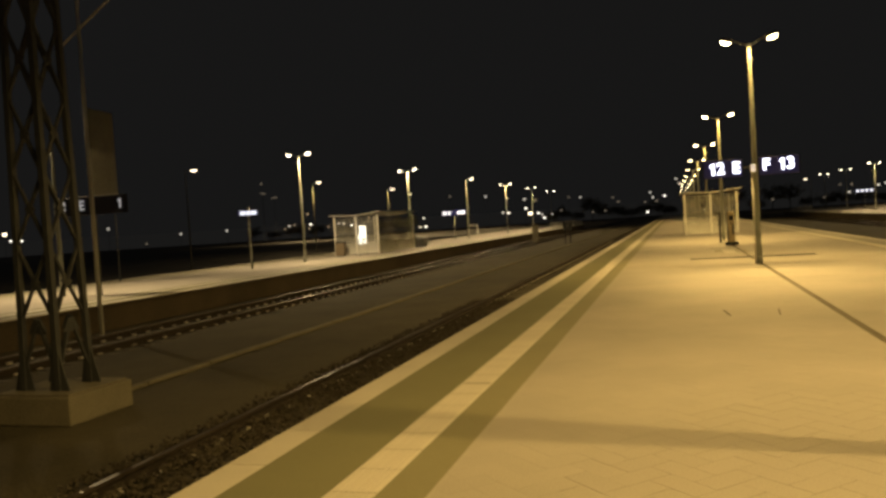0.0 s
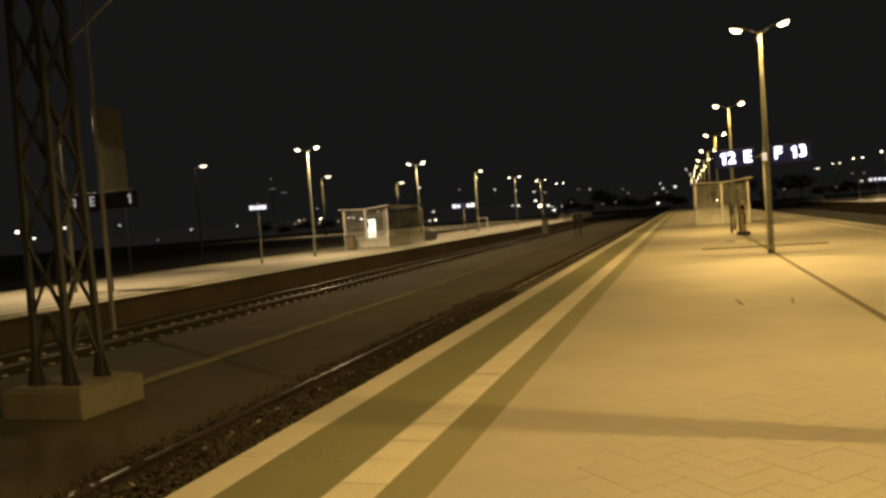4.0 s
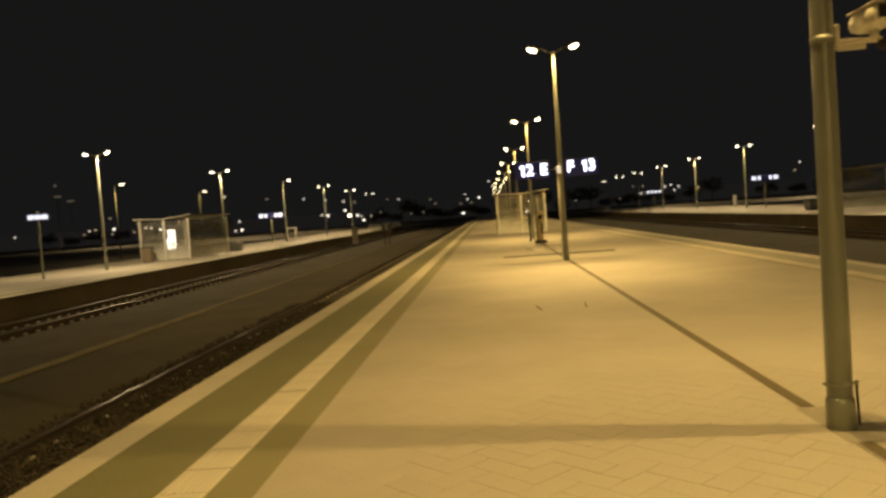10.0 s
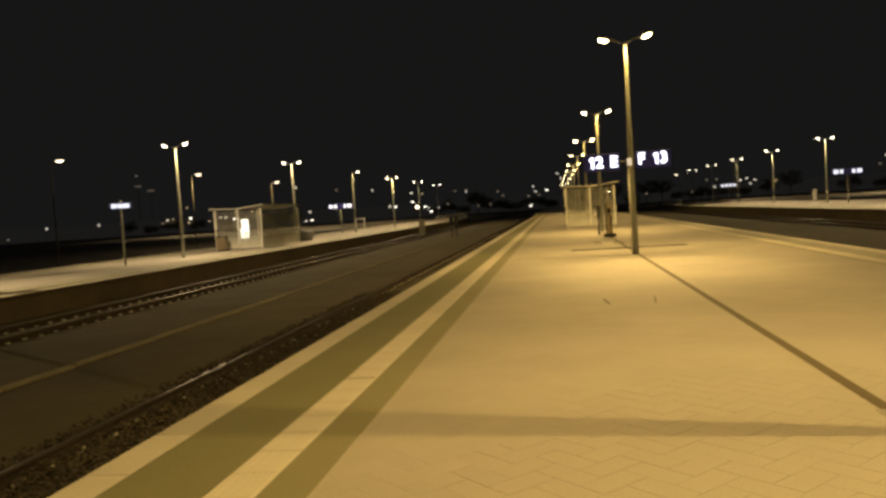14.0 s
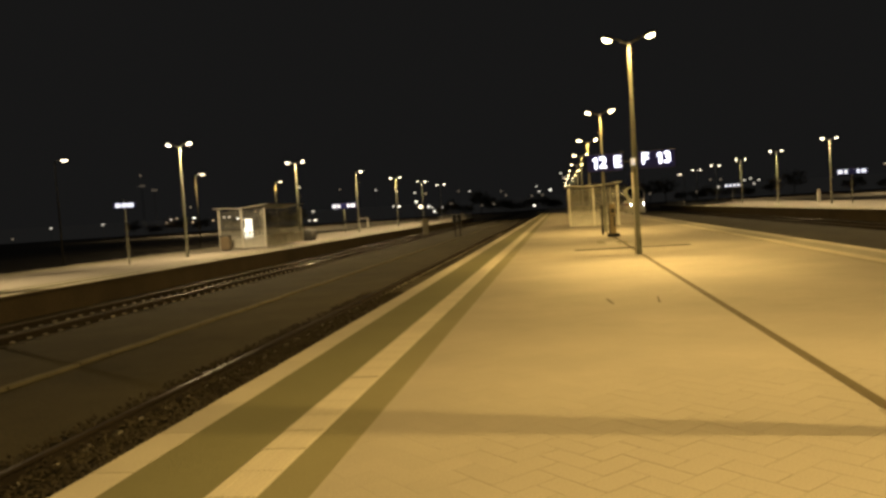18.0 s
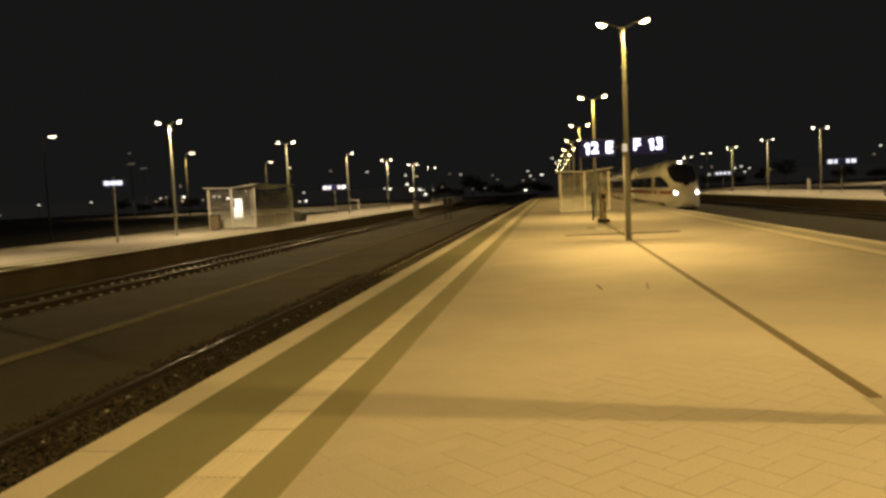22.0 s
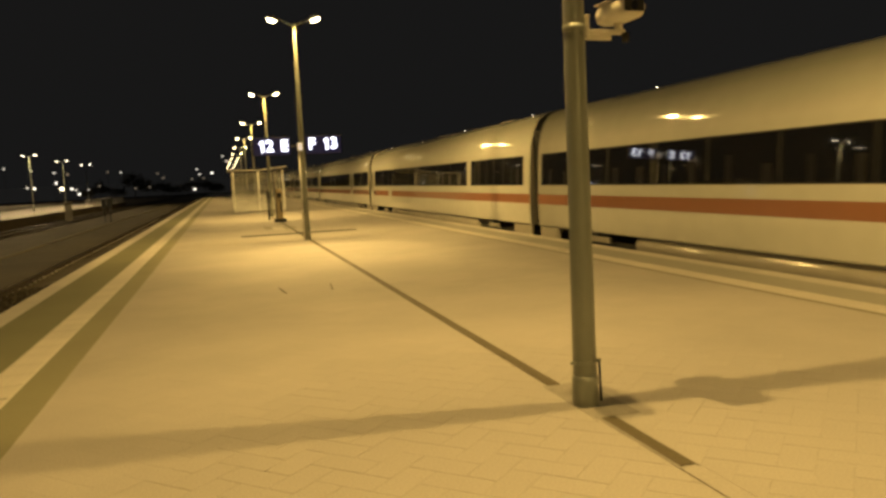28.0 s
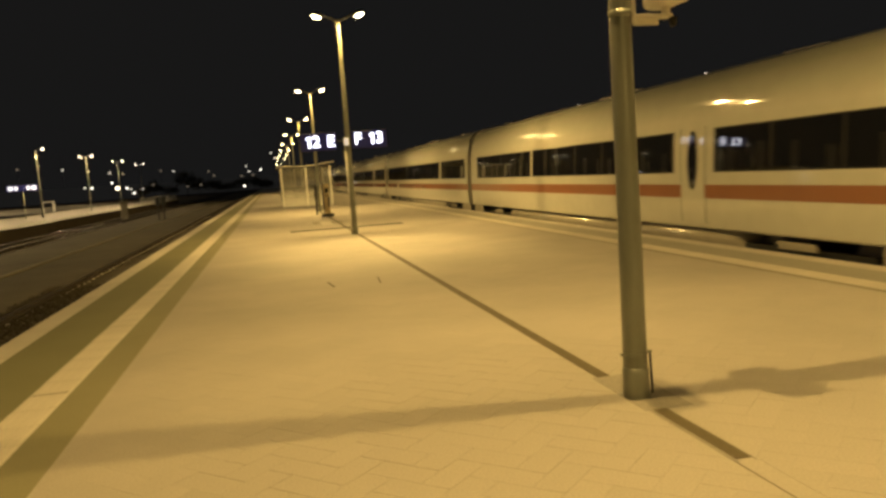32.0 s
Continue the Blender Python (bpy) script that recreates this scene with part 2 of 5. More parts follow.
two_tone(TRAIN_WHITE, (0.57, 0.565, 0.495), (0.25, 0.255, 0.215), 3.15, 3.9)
TRAIN_RED = material("red_train_stripe", (0.31, 0.14, 0.078), 0.12, vary=0.05)
EMBLEM = material("pale_emblem_paint", (0.50, 0.475, 0.41), 0.1, vary=0.06)
TRAIN_GREY = material("grey_train_underframe", (0.20, 0.19, 0.17), 0.5, vary=0.2, fine=6)
TRAIN_SKIRT = material("beige_train_skirt", (0.42, 0.39, 0.32), 0.12, vary=0.1, fine=4)
TRAIN_GLASS = material("dark_train_glass", (0.015, 0.015, 0.014), 0.035, vary=0.05, spec=0.9)
SEAT = material("grey_seat_cover", (0.34, 0.32, 0.29), 0.8, vary=0.2, fine=12)
for n_ in TRAIN_GLASS.node_tree.nodes:
    if n_.type == "BSDF_PRINCIPLED":
        n_.inputs["IOR"].default_value = 1.9      # coated panes
TRAIN_BLACK = material("black_bellows", (0.010, 0.010, 0.010), 0.7, vary=0.2, fine=8)
TRAIN_WINDOW = tinted_glass("tinted_train_window", (0.75, 0.75, 0.70), 0.24)
HEADLIGHT = glow("white_headlight", (1.0, 0.97, 0.90), 75.0)
TOP_LAMP = glow("white_roof_lamp", (1.0, 0.95, 0.84), 18.0)
LAMP_GLASS = material("grey_lamp_cover", (0.20, 0.20, 0.18), 0.08, vary=0.05, spec=0.8)
LEAF = material("night_foliage", (0.11, 0.10, 0.05), 0.8, vary=0.4, fine=2, random_piece=0.3)
BARK = material("dark_bark", (0.06, 0.05, 0.04), 0.9, vary=0.3, fine=6)
SOIL = material("dark_ground", (0.075, 0.066, 0.050), 0.95, vary=0.4, fine=3, coarse=0.1)
PAINTED_HAZE = glow("night_haze", (0.0088, 0.0085, 0.0080), 1.0)


# ---- mesh helpers ----
def mesh_of(name, bm, mat, smooth=False):
    me = bpy.data.meshes.new(name)
    bm.normal_update()
    bm.to_mesh(me)
    bm.free()
    me.materials.append(mat)
    if smooth:
        for p in me.polygons:
            p.use_smooth = True
    return me


def part(name, bm, mat, parent=None, label="", smooth=False):
    ob = new(name, mesh_of(name, bm, mat, smooth))
    if parent is not None:
        ob.parent = parent
    if label:
        ob["label"] = label
    return ob


def empty(name, m, label, category, group="", kind=""):
    ob = new(name)
    ob.matrix_basis = m
    return tagged(ob, label, category, group, kind)


def box(bm, x0, x1, y0, y1, z0, z1, bevel=0.0):
    v = [bm.verts.new(p) for p in ((x0, y0, z0), (x1, y0, z0), (x1, y1, z0), (x0, y1, z0), (x0, y0, z1), (x1, y0, z1), (x1, y1, z1), (x0, y1, z1))]
    fs = [bm.faces.new([v[i] for i in f]) for f in ((0, 3, 2, 1), (4, 5, 6, 7), (0, 1, 5, 4), (1, 2, 6, 5), (2, 3, 7, 6), (3, 0, 4, 7))]
    if bevel:
        edges = list({e for f in fs for e in f.edges})
        bmesh.ops.bevel(bm, geom=edges, offset=bevel, segments=2, affect="EDGES", profile=0.5)
    return bm


def boxes(*dims, bevel=0.0):
    bm = bmesh.new()
    for d in dims:
        box(bm, *d, bevel=bevel)
    return bm


def tube(bm, p0, p1, r0, r1=None, seg=12, caps=True):
    """A round bar from p0 to p1."""
    p0, p1 = Vector(p0), Vector(p1)
    r1 = r0 if r1 is None else r1
    d = (p1 - p0).normalized()
    a = d.orthogonal().normalized()
    b = d.cross(a)
    rings = []
    for p, r in ((p0, r0), (p1, r1)):
        rings.append([bm.verts.new(p + r * (math.cos(k * math.tau / seg) * a + math.sin(k * math.tau / seg) * b)) for k in range(seg)])
    for k in range(seg):
        bm.faces.new((rings[0][k], rings[0][(k + 1) % seg], rings[1][(k + 1) % seg], rings[1][k]))
    if caps:
        bm.faces.new(rings[0][::-1])
        bm.faces.new(rings[1])
    return bm


def tubes(*bars, seg=10):
    bm = bmesh.new()
    for bar in bars:
        tube(bm, *bar, seg=seg)
    return bm


def lathe(bm, profile, seg=20, centre=(0, 0, 0), sx=1.0, sy=1.0):
    """profile: (radius, z) from bottom to top."""
    cx, cy, cz = centre
    rings = [[bm.verts.new((cx + sx * r * math.cos(k * math.tau / seg), cy + sy * r * math.sin(k * math.tau / seg), cz + z)) for k in range(seg)] for r, z in profile]
    for a, b in zip(rings, rings[1:]):
        for k in range(seg):
            bm.faces.new((a[k], a[(k + 1) % seg], b[(k + 1) % seg], b[k]))
    bm.faces.new(rings[0][::-1])
    bm.faces.new(rings[-1])
    return bm


def lettering(text, size, depth=0.006):
    """A mesh of raised letters in the xz plane that faces -y, centred on the origin."""
    cu = bpy.data.curves.new("letters", "FONT")
    cu.body, cu.size, cu.extrude = text, size, depth
    cu.align_x, cu.align_y = "CENTER", "CENTER"
    cu.offset = size * 0.02
    ob = bpy.data.objects.new("letters", cu)
    scene.collection.objects.link(ob)
    dg = bpy.context.evaluated_depsgraph_get()
    me = bpy.data.meshes.new_from_object(ob.evaluated_get(dg))
    bpy.data.objects.remove(ob)
    me.transform(Euler((radians(90), 0, 0)).to_matrix().to_4x4())
    return me


def letters(name, text, size, mat, parent, m):
    me = lettering(text, size)
    me.materials.clear()
    me.materials.append(mat)
    ob = new(name, me)
    ob.parent = parent
    ob.matrix_basis = m
    return ob


# ---- ground, tracks and platforms ----
bm = bmesh.new()
box(bm, -1500, 1500, -400, 2600, BALLAST_Z - 0.6, BALLAST_Z - 0.12)
tagged(part("ground", bm, SOIL), "dark open ground round the station", "ground", kind="structure")
bm = boxes((WEST_EDGE + 0.05, EDGE_W + 0.06, -40, 420, BALLAST_Z - 0.3, BALLAST_Z))
tagged(part("track_bed_west", bm, BALLAST), "brown ballast bed between two platforms", "track bed", kind="structure")
bm = boxes((EDGE_E - 0.06, EAST_EDGE - 0.05, -40, 420, BALLAST_Z - 0.3, BALLAST_Z))
tagged(part("track_bed_east", bm, BALLAST), "brown ballast bed between two platforms", "track bed", kind="structure")


def platform(name, x0, x1, y0, y1, label):
    """The body of a platform: a wall with a nosing on each side under the paving."""
    bm = boxes((x0 + 0.14, x1 - 0.14, y0, y1, BALLAST_Z - 0.4, -0.10), (x0 + 0.02, x1 - 0.02, y0, y1, -0.10, -0.03))
    return tagged(part(name, bm, FACE), label, "platform", kind="structure")


platform("platform_middle", EDGE_W, EDGE_E, -30, 300, "long island platform with a dirty concrete face")
platform("platform_west", WEST_BACK, WEST_EDGE, -30, 152, "long island platform with a dirty concrete face")
platform("platform_east", EAST_EDGE, EAST_BACK, -30, 170, "long island platform with a dirty concrete face")


def sheet(name, x0, x1, y0, y1, mat, label, top=0.0):
    bm = boxes((x0, x1, y0, y1, -0.03, top))
    return tagged(part(name, bm, mat), label, "paving", kind="structure")


# the other two platforms, seen from afar
for side, x0, x1, far in (("west", WEST_BACK, WEST_EDGE, 152), ("east", EAST_EDGE, EAST_BACK, 170)):
    sheet("pavement_" + side, x0 + 1.9, x1 - 1.9, -30, far, PAVING, "grey block paving on a far platform")
    for nm, a, b, m, lb in (("edge_band", 0.0, 0.36, EDGE_STONE, "pale concrete platform edge"), ("dark_band", 0.36, 1.14, PAVING_DARK, "dark paving band"),
                            ("tactile_strip", 1.14, 1.52, PAVING_WHITE, "white ribbed guide strip"), ("dark_border", 1.52, 1.9, PAVING_DARK, "dark paving border")):
        sheet(nm + "_" + side + "_1", x0 + a, x0 + b, -30, far, m, lb)
        sheet(nm + "_" + side + "_2", x1 - b, x1 - a, -30, far, m, lb)

# the middle platform: bands along both edges, block paving between them, and a drain between the lamp posts
FIELD_W, FIELD_E = -1.70, EDGE_E - 1.45
NEAR_Y0, NEAR_Y1 = 1.0, 20.0
MID = tagged(empty("platform_paving", pose(0, 0, 0), "light grey block paving with white guide strips on the island platform", "paving", kind="structure"))
part("paving_field", boxes((FIELD_W, FIELD_E, NEAR_Y1, 300, -0.03, 0.0), (FIELD_W, FIELD_E, -30, NEAR_Y0, -0.03, 0.0)), PAVING, MID)
part("paving_margin", boxes((FIELD_W, FIELD_E, NEAR_Y0, NEAR_Y0 + 0.4, -0.02, -0.0016), (FIELD_W, FIELD_E, NEAR_Y1 - 0.4, NEAR_Y1, -0.02, -0.0016), (FIELD_W, FIELD_W + 0.3, NEAR_Y0 + 0.4, NEAR_Y1 - 0.4, -0.02, -0.0016), (FIELD_E - 0.3, FIELD_E, NEAR_Y0 + 0.4, NEAR_Y1 - 0.4, -0.02, -0.0016)), PAVING, MID)
part("paving_bed", boxes((FIELD_W, FIELD_E, NEAR_Y0, NEAR_Y1, -0.03, -0.0026)), JOINT, MID)
for a, b, mat_, nm in ((EDGE_W + 0.36, EDGE_W + 1.14, PAVING_DARK, "dark_band"), (EDGE_W + 1.51, FIELD_W, PAVING_MID, "dark_border"),
                       (EDGE_E - 1.0, EDGE_E - 0.36, PAVING_FADED, "dark_band"), (FIELD_E, EDGE_E - 1.37, PAVING_TAN, "dark_border")):
    part(nm, boxes((a, b, -30, 300, -0.03, 0.004)), mat_, MID)
for a, b, mat_, nm in ((EDGE_W, EDGE_W + 0.36, EDGE_STONE, "edge_stone"), (EDGE_W + 1.14, EDGE_W + 1.51, PAVING_WHITE, "guide_slab"),
                       (EDGE_E - 0.36, EDGE_E, EDGE_STONE, "edge_stone"), (EDGE_E - 1.37, EDGE_E - 1.0, PAVING_WHITE, "guide_slab")):
    step = 1.0 if nm == "edge_stone" else 0.5
    part(nm + "_row", boxes((a, b, 41, 300, -0.03, 0.004)), mat_, MID)
    part(nm + "_row", boxes((a, b, -30, 1.0, -0.03, 0.0)), mat_, MID)
    bm = bmesh.new()
    box(bm, a + 0.003, b - 0.003, 0.004, step - 0.004, -0.06 if nm == "edge_stone" else -0.03, 0.0, bevel=0.004)
    if nm == "guide_slab":
        for k in range(8):
            x = a + 0.035 + k * 0.044
            box(bm, x - 0.009, x + 0.009, 0.01, step - 0.01, 0.0005, 0.004)
    me_ = mesh_of(nm, bm, mat_)
    for k in range(int(40 / step)):
        ob = new(nm, me_)
        ob.parent = MID
        ob.location = (random.uniform(-0.002, 0.002), 1.0 + k * step, 0.004 + random.uniform(-0.0015, 0.001))
part("joint_line", boxes((EDGE_W + 1.145, EDGE_W + 1.475, 7.985, 8.015, -0.001, 0.0095)), JOINT, MID)
# drain along the row of posts, open on both sides of the nearest one
for y0, y1, w in ((6.28, 24.75, 0.056), (4.33, 5.33, 0.05), (26.4, 44.6, 0.056)):
    part("drain_channel", boxes((ROW_X - w, ROW_X + w, y0, y1, 0.0015, 0.006)), DRAIN, MID)
# near-black strip across the row behind the second post
part("cross_drain", boxes((0.45, 4.55, 28.15, 28.85, 0.0015, 0.006)), CROSS_DARK, MID)
for x, turn in ((0.76, 1), (1.61, -1)):
    part("paving_mark", tubes(((x - 0.02 * turn, 13.9, 0.003), (x + 0.04 * turn, 13.2, 0.003), 0.012), seg=6), DRAIN, MID)
part("paving_patch", boxes((1.80, 2.22, 31.0, 33.3, 0.0, 0.005)), EDGE_STONE, MID, "pale slabs")
part("paving_patch", boxes((1.48, 1.78, 32.2, 34.0, 0.0, 0.005)), PAVING_TAN, MID)
part("paving_patch", boxes((2.26, 2.36, 31.6, 33.4, 0.0, 0.005), (2.545, 2.72, 31.6, 33.4, 0.0, 0.005)), PAVING_TAN, MID)
part("post_surround", boxes((ROW_X - 0.10, ROW_X + 0.27, 5.33, 6.28, -0.001, 0.003), bevel=0.002), CONCRETE, MID)
part("drain_frame", boxes((ROW_X - 0.075, ROW_X - 0.052, 4.28, 5.33, 0.0012, 0.005)), CONCRETE, MID)
part("drain_frame", boxes((ROW_X + 0.052, ROW_X + 0.062, 4.28, 5.33, 0.0012, 0.005)), CONCRETE, MID)
part("channel_cover", boxes((ROW_X - 0.068, ROW_X + 0.068, 1.2, 4.29, 0.0012, 0.0045)), PAVING, MID, "closed end of the drain channel")
for e in (-0.074, 0.068):
    part("channel_joint", boxes((ROW_X + e, ROW_X + e + 0.006, 1.2, 4.28, 0.0008, 0.0022)), DRAIN, MID)


def block_paving():
    """Herringbone blocks of 0.4 by 0.2 m at 45 degrees: 300 single ones round the nearest post, the rest joined."""
    L, Wd, g = 0.41, 0.205, 0.0014
    c45 = math.cos(math.pi / 4)
    near_me = []
    for ln, wd, gx, gy in ((L, Wd, g, g), (Wd, L, g, g), (L, Wd, 0.0036, g), (Wd, L, g, 0.0036), (L, Wd, g, 0.004), (Wd, L, 0.004, g)):
        bm = bmesh.new()
        box(bm, gx, ln - gx, gy, wd - gy, -0.03, 0.0)
        top = [f for f in bm.faces if f.normal.z > 0.5 or all(v.co.z > -0.001 for v in f.verts)]
        bmesh.ops.bevel(bm, geom=list({e for f in top for e in f.edges}), offset=0.0013, segments=1, affect="EDGES")
        bm.transform(Matrix.Rotation(math.pi / 4, 4, "Z"))
        near_me.append(mesh_of("paving_block", bm, PAVING))
    verts, faces, singles = [], [], []
    for i in range(-120, 140):
        for j in range(-120, 140):
            m = (i - j) % 4
            if m not in (0, 3):
                continue
            ln, wd = (L, Wd) if m == 0 else (Wd, L)
            u, v = i * Wd, j * Wd
            cx, cy = u + ln / 2, v + wd / 2
            x, y = 2.5 + (cx - cy) * c45, 6.0 + (cx + cy) * c45
            if not (FIELD_W - 0.13 < x < FIELD_E + 0.13 and NEAR_Y0 + 0.1 < y < NEAR_Y1 - 0.1):
                continue
            ox, oy = 2.5 + (u - v) * c45, 6.0 + (u + v) * c45
            dz = random.uniform(-0.0006, 0.0004)
            singles.append(((x - 2.2) ** 2 + (y - 4.9) ** 2, ox, oy, dz, 0 if m == 0 else 1, ln, wd))
    singles.sort()
    for _, ox, oy, dz, kind_, ln, wd in singles[:300]:
        ob = new("paving_block", near_me[kind_ + random.choice((0, 0, 0, 0, 0, 2, 4))])
        ob.parent = MID
        ob.location = (ox + random.uniform(-0.0009, 0.0009), oy + random.uniform(-0.0009, 0.0009), dz)
        ob.rotation_euler = (0, 0, random.uniform(-0.004, 0.004))
    for _, ox, oy, dz, kind_, ln, wd in singles[300:]:
        n = len(verts)
        for zz, inset in ((-0.03, 0.0005), (dz * 0.6, 0.0006)):
            for a, b in ((inset, inset), (ln - inset, inset), (ln - inset, wd - inset), (inset, wd - inset)):
                verts.append((ox + (a - b) * c45, oy + (a + b) * c45, zz))
        faces += [(n + 4, n + 5, n + 6, n + 7), (n, n + 1, n + 5, n + 4), (n + 1, n + 2, n + 6, n + 5), (n + 2, n + 3, n + 7, n + 6), (n + 3, n, n + 4, n + 7)]
    me_ = bpy.data.meshes.new("paving_blocks")
    me_.from_pydata(verts, [], faces)
    me_.materials.append(PAVING)
    ob = new("paving_blocks", me_)
    ob.parent = MID
    ob["kind"] = "stuff"



def track(name, x, y0, y1, label, near=60.0, clips=CLIP, clip_label="rail clips painted pale for their glints"):
    """Two rails on concrete sleepers."""
    t = empty(name, pose(x, 0, RAIL_Z), label, "railway track", kind="structure")
    for s in (-1, 1):
        c = s * 0.754
        bm = boxes((c - 0.036, c + 0.036, y0, y1, -0.04, 0.0), bevel=0.0)
        part("rail_head", bm, RAIL, t)
        bm = boxes((c - 0.010, c + 0.010, y0, y1, -0.14, -0.04), (c - 0.07, c + 0.07, y0, y1, -0.172, -0.14))
        part("rail_web", bm, RAIL_SIDE, t)
    bm = bmesh.new()
    box(bm, -1.3, 1.3, -0.13, 0.13, -0.30, -0.176, bevel=0.02)
    me = mesh_of("sleeper", bm, SLEEPER)
    bm2 = bmesh.new()
    y, n = 2.0, 0
    while y < near and n < 90:
        ob = new("sleeper", me)
        ob.parent = t
        ob.location = (0, y, random.uniform(-0.006, 0.006))
        y, n = y + 0.62, n + 1
    while y < min(y1, 200):
        box(bm2, -1.3, 1.3, y - 0.13, y + 0.13, -0.30, -0.176)
        y += 0.62
    tagged(part("far_sleepers", bm2, SLEEPER, t), kind="stuff")
    bm3 = bmesh.new()
    y = 2.0
    while y < 75:
        for c in (-0.754, 0.754):
            for e in (-0.10, 0.10):
                box(bm3, c + e - 0.035, c + e + 0.035, y - 0.06, y + 0.06, -0.178, -0.135 + random.uniform(-0.02, 0.008))
        y += 0.62
    tagged(part("rail_clips", bm3, clips, t, clip_label), kind="stuff")
    return t


track("track_west_near", TRACK_12, -30, 400, "railway track with worn rails beside the platform")
track("track_west_far", TRACK_11, -30, 400, "railway track with worn rails beside the far platform")
track("track_east_near", TRACK_13, -30, 400, "railway track with worn rails beside the platform", clips=CLIP_DULL, clip_label="rail clips in a dark colour, left without glints")
track("track_east_far", TRACK_14, -30, 400, "railway track with worn rails beside the far platform", clips=CLIP_DULL, clip_label="rail clips in a dark colour, left without glints")



def ballast_stones(x0, x1, y0, y1, count):
    """Loose angular stones over the ballast bed."""
    verts, faces = [], []
    for _ in range(count):
        x, y = random.uniform(x0, x1), y0 + (y1 - y0) * random.random() ** 1.6
        if abs(abs(x - TRACK_12) - 0.754) < 0.11:
            continue
        r = random.uniform(0.018, 0.036)
        n, a = len(verts), random.uniform(0, 3.0)
        z = BALLAST_Z + random.uniform(-0.004, 0.03) + (0.12 if abs(x - TRACK_12) < 1.3 else 0.0) * random.choice((0.0, 0.6, 1.0))
        for k in range(4):
            q = r * random.uniform(0.8, 1.5)
            verts.append((x + q * math.cos(a + k * 1.571), y + q * math.sin(a + k * 1.571), z + random.uniform(-0.4, 0.4) * r))
        verts.append((x + random.uniform(-0.5, 0.5) * r, y + random.uniform(-0.5, 0.5) * r, z + r * random.uniform(0.6, 1.0)))
        verts.append((x, y, z - r))
        for k in range(4):
            faces += [(n + k, n + (k + 1) % 4, n + 4), (n + (k + 1) % 4, n + k, n + 5)]
    me = bpy.data.meshes.new("ballast_stones")
    me.from_pydata(verts, [], faces)
    me.materials.append(STONE)
    tagged(new("ballast_stones", me), "loose grey brown stones on the track bed", "ballast", kind="stuff")


ballast_stones(-6.4, EDGE_W - 0.1, 2.5, 24.0, 16000)

# cable trough along the ballast between the two western tracks
t = empty("cable_trough", pose(-9.6, 0, BALLAST_Z), "narrow concrete cable trough lying in the ballast", "cable trough", kind="structure")
bm = bmesh.new()
box(bm, -0.075, 0.075, 0, 0.98, 0.0, 0.07, bevel=0.012)
me = mesh_of("cover", bm, OLD_CONCRETE)
for k in range(150):
    ob = new("cover", me)
    ob.parent = t
    ob.location = (0.004 * math.sin(k * 1.7) + 0.006 * k, 10.6 + k, 0.006 * math.sin(k * 2.3))


# ---- lamp posts ----
def lamp_head(parent, side, lens, reach, z):
    """A bowl-shaped housing that leans outwards, with a domed lens below; side: -1 or 1."""
    lean = Matrix.Translation((side * reach, 0, z)) @ Matrix.Rotation(radians(-17 * side), 4, "Y")
    bm = bmesh.new()
    lathe(bm, [(0.128, -0.045), (0.150, -0.035), (0.152, 0.0), (0.138, 0.045), (0.10, 0.085), (0.04, 0.105)], 18, (0, 0, 0), 1.32, 0.9)
    bm.transform(lean)
    head = part("lamp_head", bm, HEAD, parent, smooth=True)
    bm = bmesh.new()
    lathe(bm, [(0.03, -0.125), (0.075, -0.115), (0.108, -0.085), (0.122, -0.05), (0.122, -0.038)], 18, (0, 0, 0), 1.25, 0.88)
    bm.transform(lean)
    part("lens", bm, lens, head, "glowing domed lens", smooth=True)
    bm = bmesh.new()
    tube(bm, (-side * 0.24, 0, 0.02), (-side * 0.17, 0, 0.02), 0.034, 0.042)
    bm.transform(lean)
    part("socket", bm, HEAD, head, smooth=True)
    return head


def lamp_post(m, label, heads=(-1, 1), lens=LENS_SODIUM, group="platform lamps", reach=0.65, z=LAMP_Z):
    lp = empty("platform_lamp", m, label, "street lamp", group)
    top = z - 0.19
    bm = bmesh.new()
    lathe(bm, [(0.090, 0.23), (0.087, 1.0), (0.077, 3.0), (0.047, 5.5), (0.038, top), (0.028, top + 0.04)], 20)
    part("post", bm, STEEL, lp, smooth=True)
    bm = bmesh.new()
    lathe(bm, [(0.100, 0.0), (0.100, 0.20), (0.096, 0.228), (0.091, 0.235)], 20)
    part("foot_sleeve", bm, STEEL, lp, "slightly wider steel sleeve at the foot", smooth=True)
    for s in heads:
        e = s * (reach - 0.20)
        part("arm", tubes(((0, 0, top - 0.05), (s * 0.22, 0, top + 0.05), 0.03), ((s * 0.20, 0, top + 0.045), (e, 0, z - 0.03), 0.027)), STEEL, lp, smooth=True)
        lamp_head(lp, s, lens, reach, z)
    return lp


ARM_TURN = -6.0
TWO_HEADS = "tall grey steel lamp post with two yellow lamp heads"
FAR_TWO = "grey lamp post with two warm heads on a far platform"
FAR_ONE = "grey lamp post with one warm head on a far platform"
lamp_post(pose(LAMP_X[0], LAMP_Y[0], 0, 0, 0, ARM_TURN), TWO_HEADS, reach=0.60)
second = lamp_post(pose(LAMP_X[1], LAMP_Y[1], 0, 0, 0, ARM_TURN), TWO_HEADS)
for x, y in zip(LAMP_X[2:], LAMP_Y[2:]):
    copy_thing(second, pose(x, y, 0, 0, 0, ARM_TURN + random.uniform(-2, 2)))
copy_thing(second, pose(LAMP_X[0], LAMP_Y[0] - 19.3, 0, 0, 0, ARM_TURN))
WEST_Y = (62.0, 101.8, 121.6, 141.2)
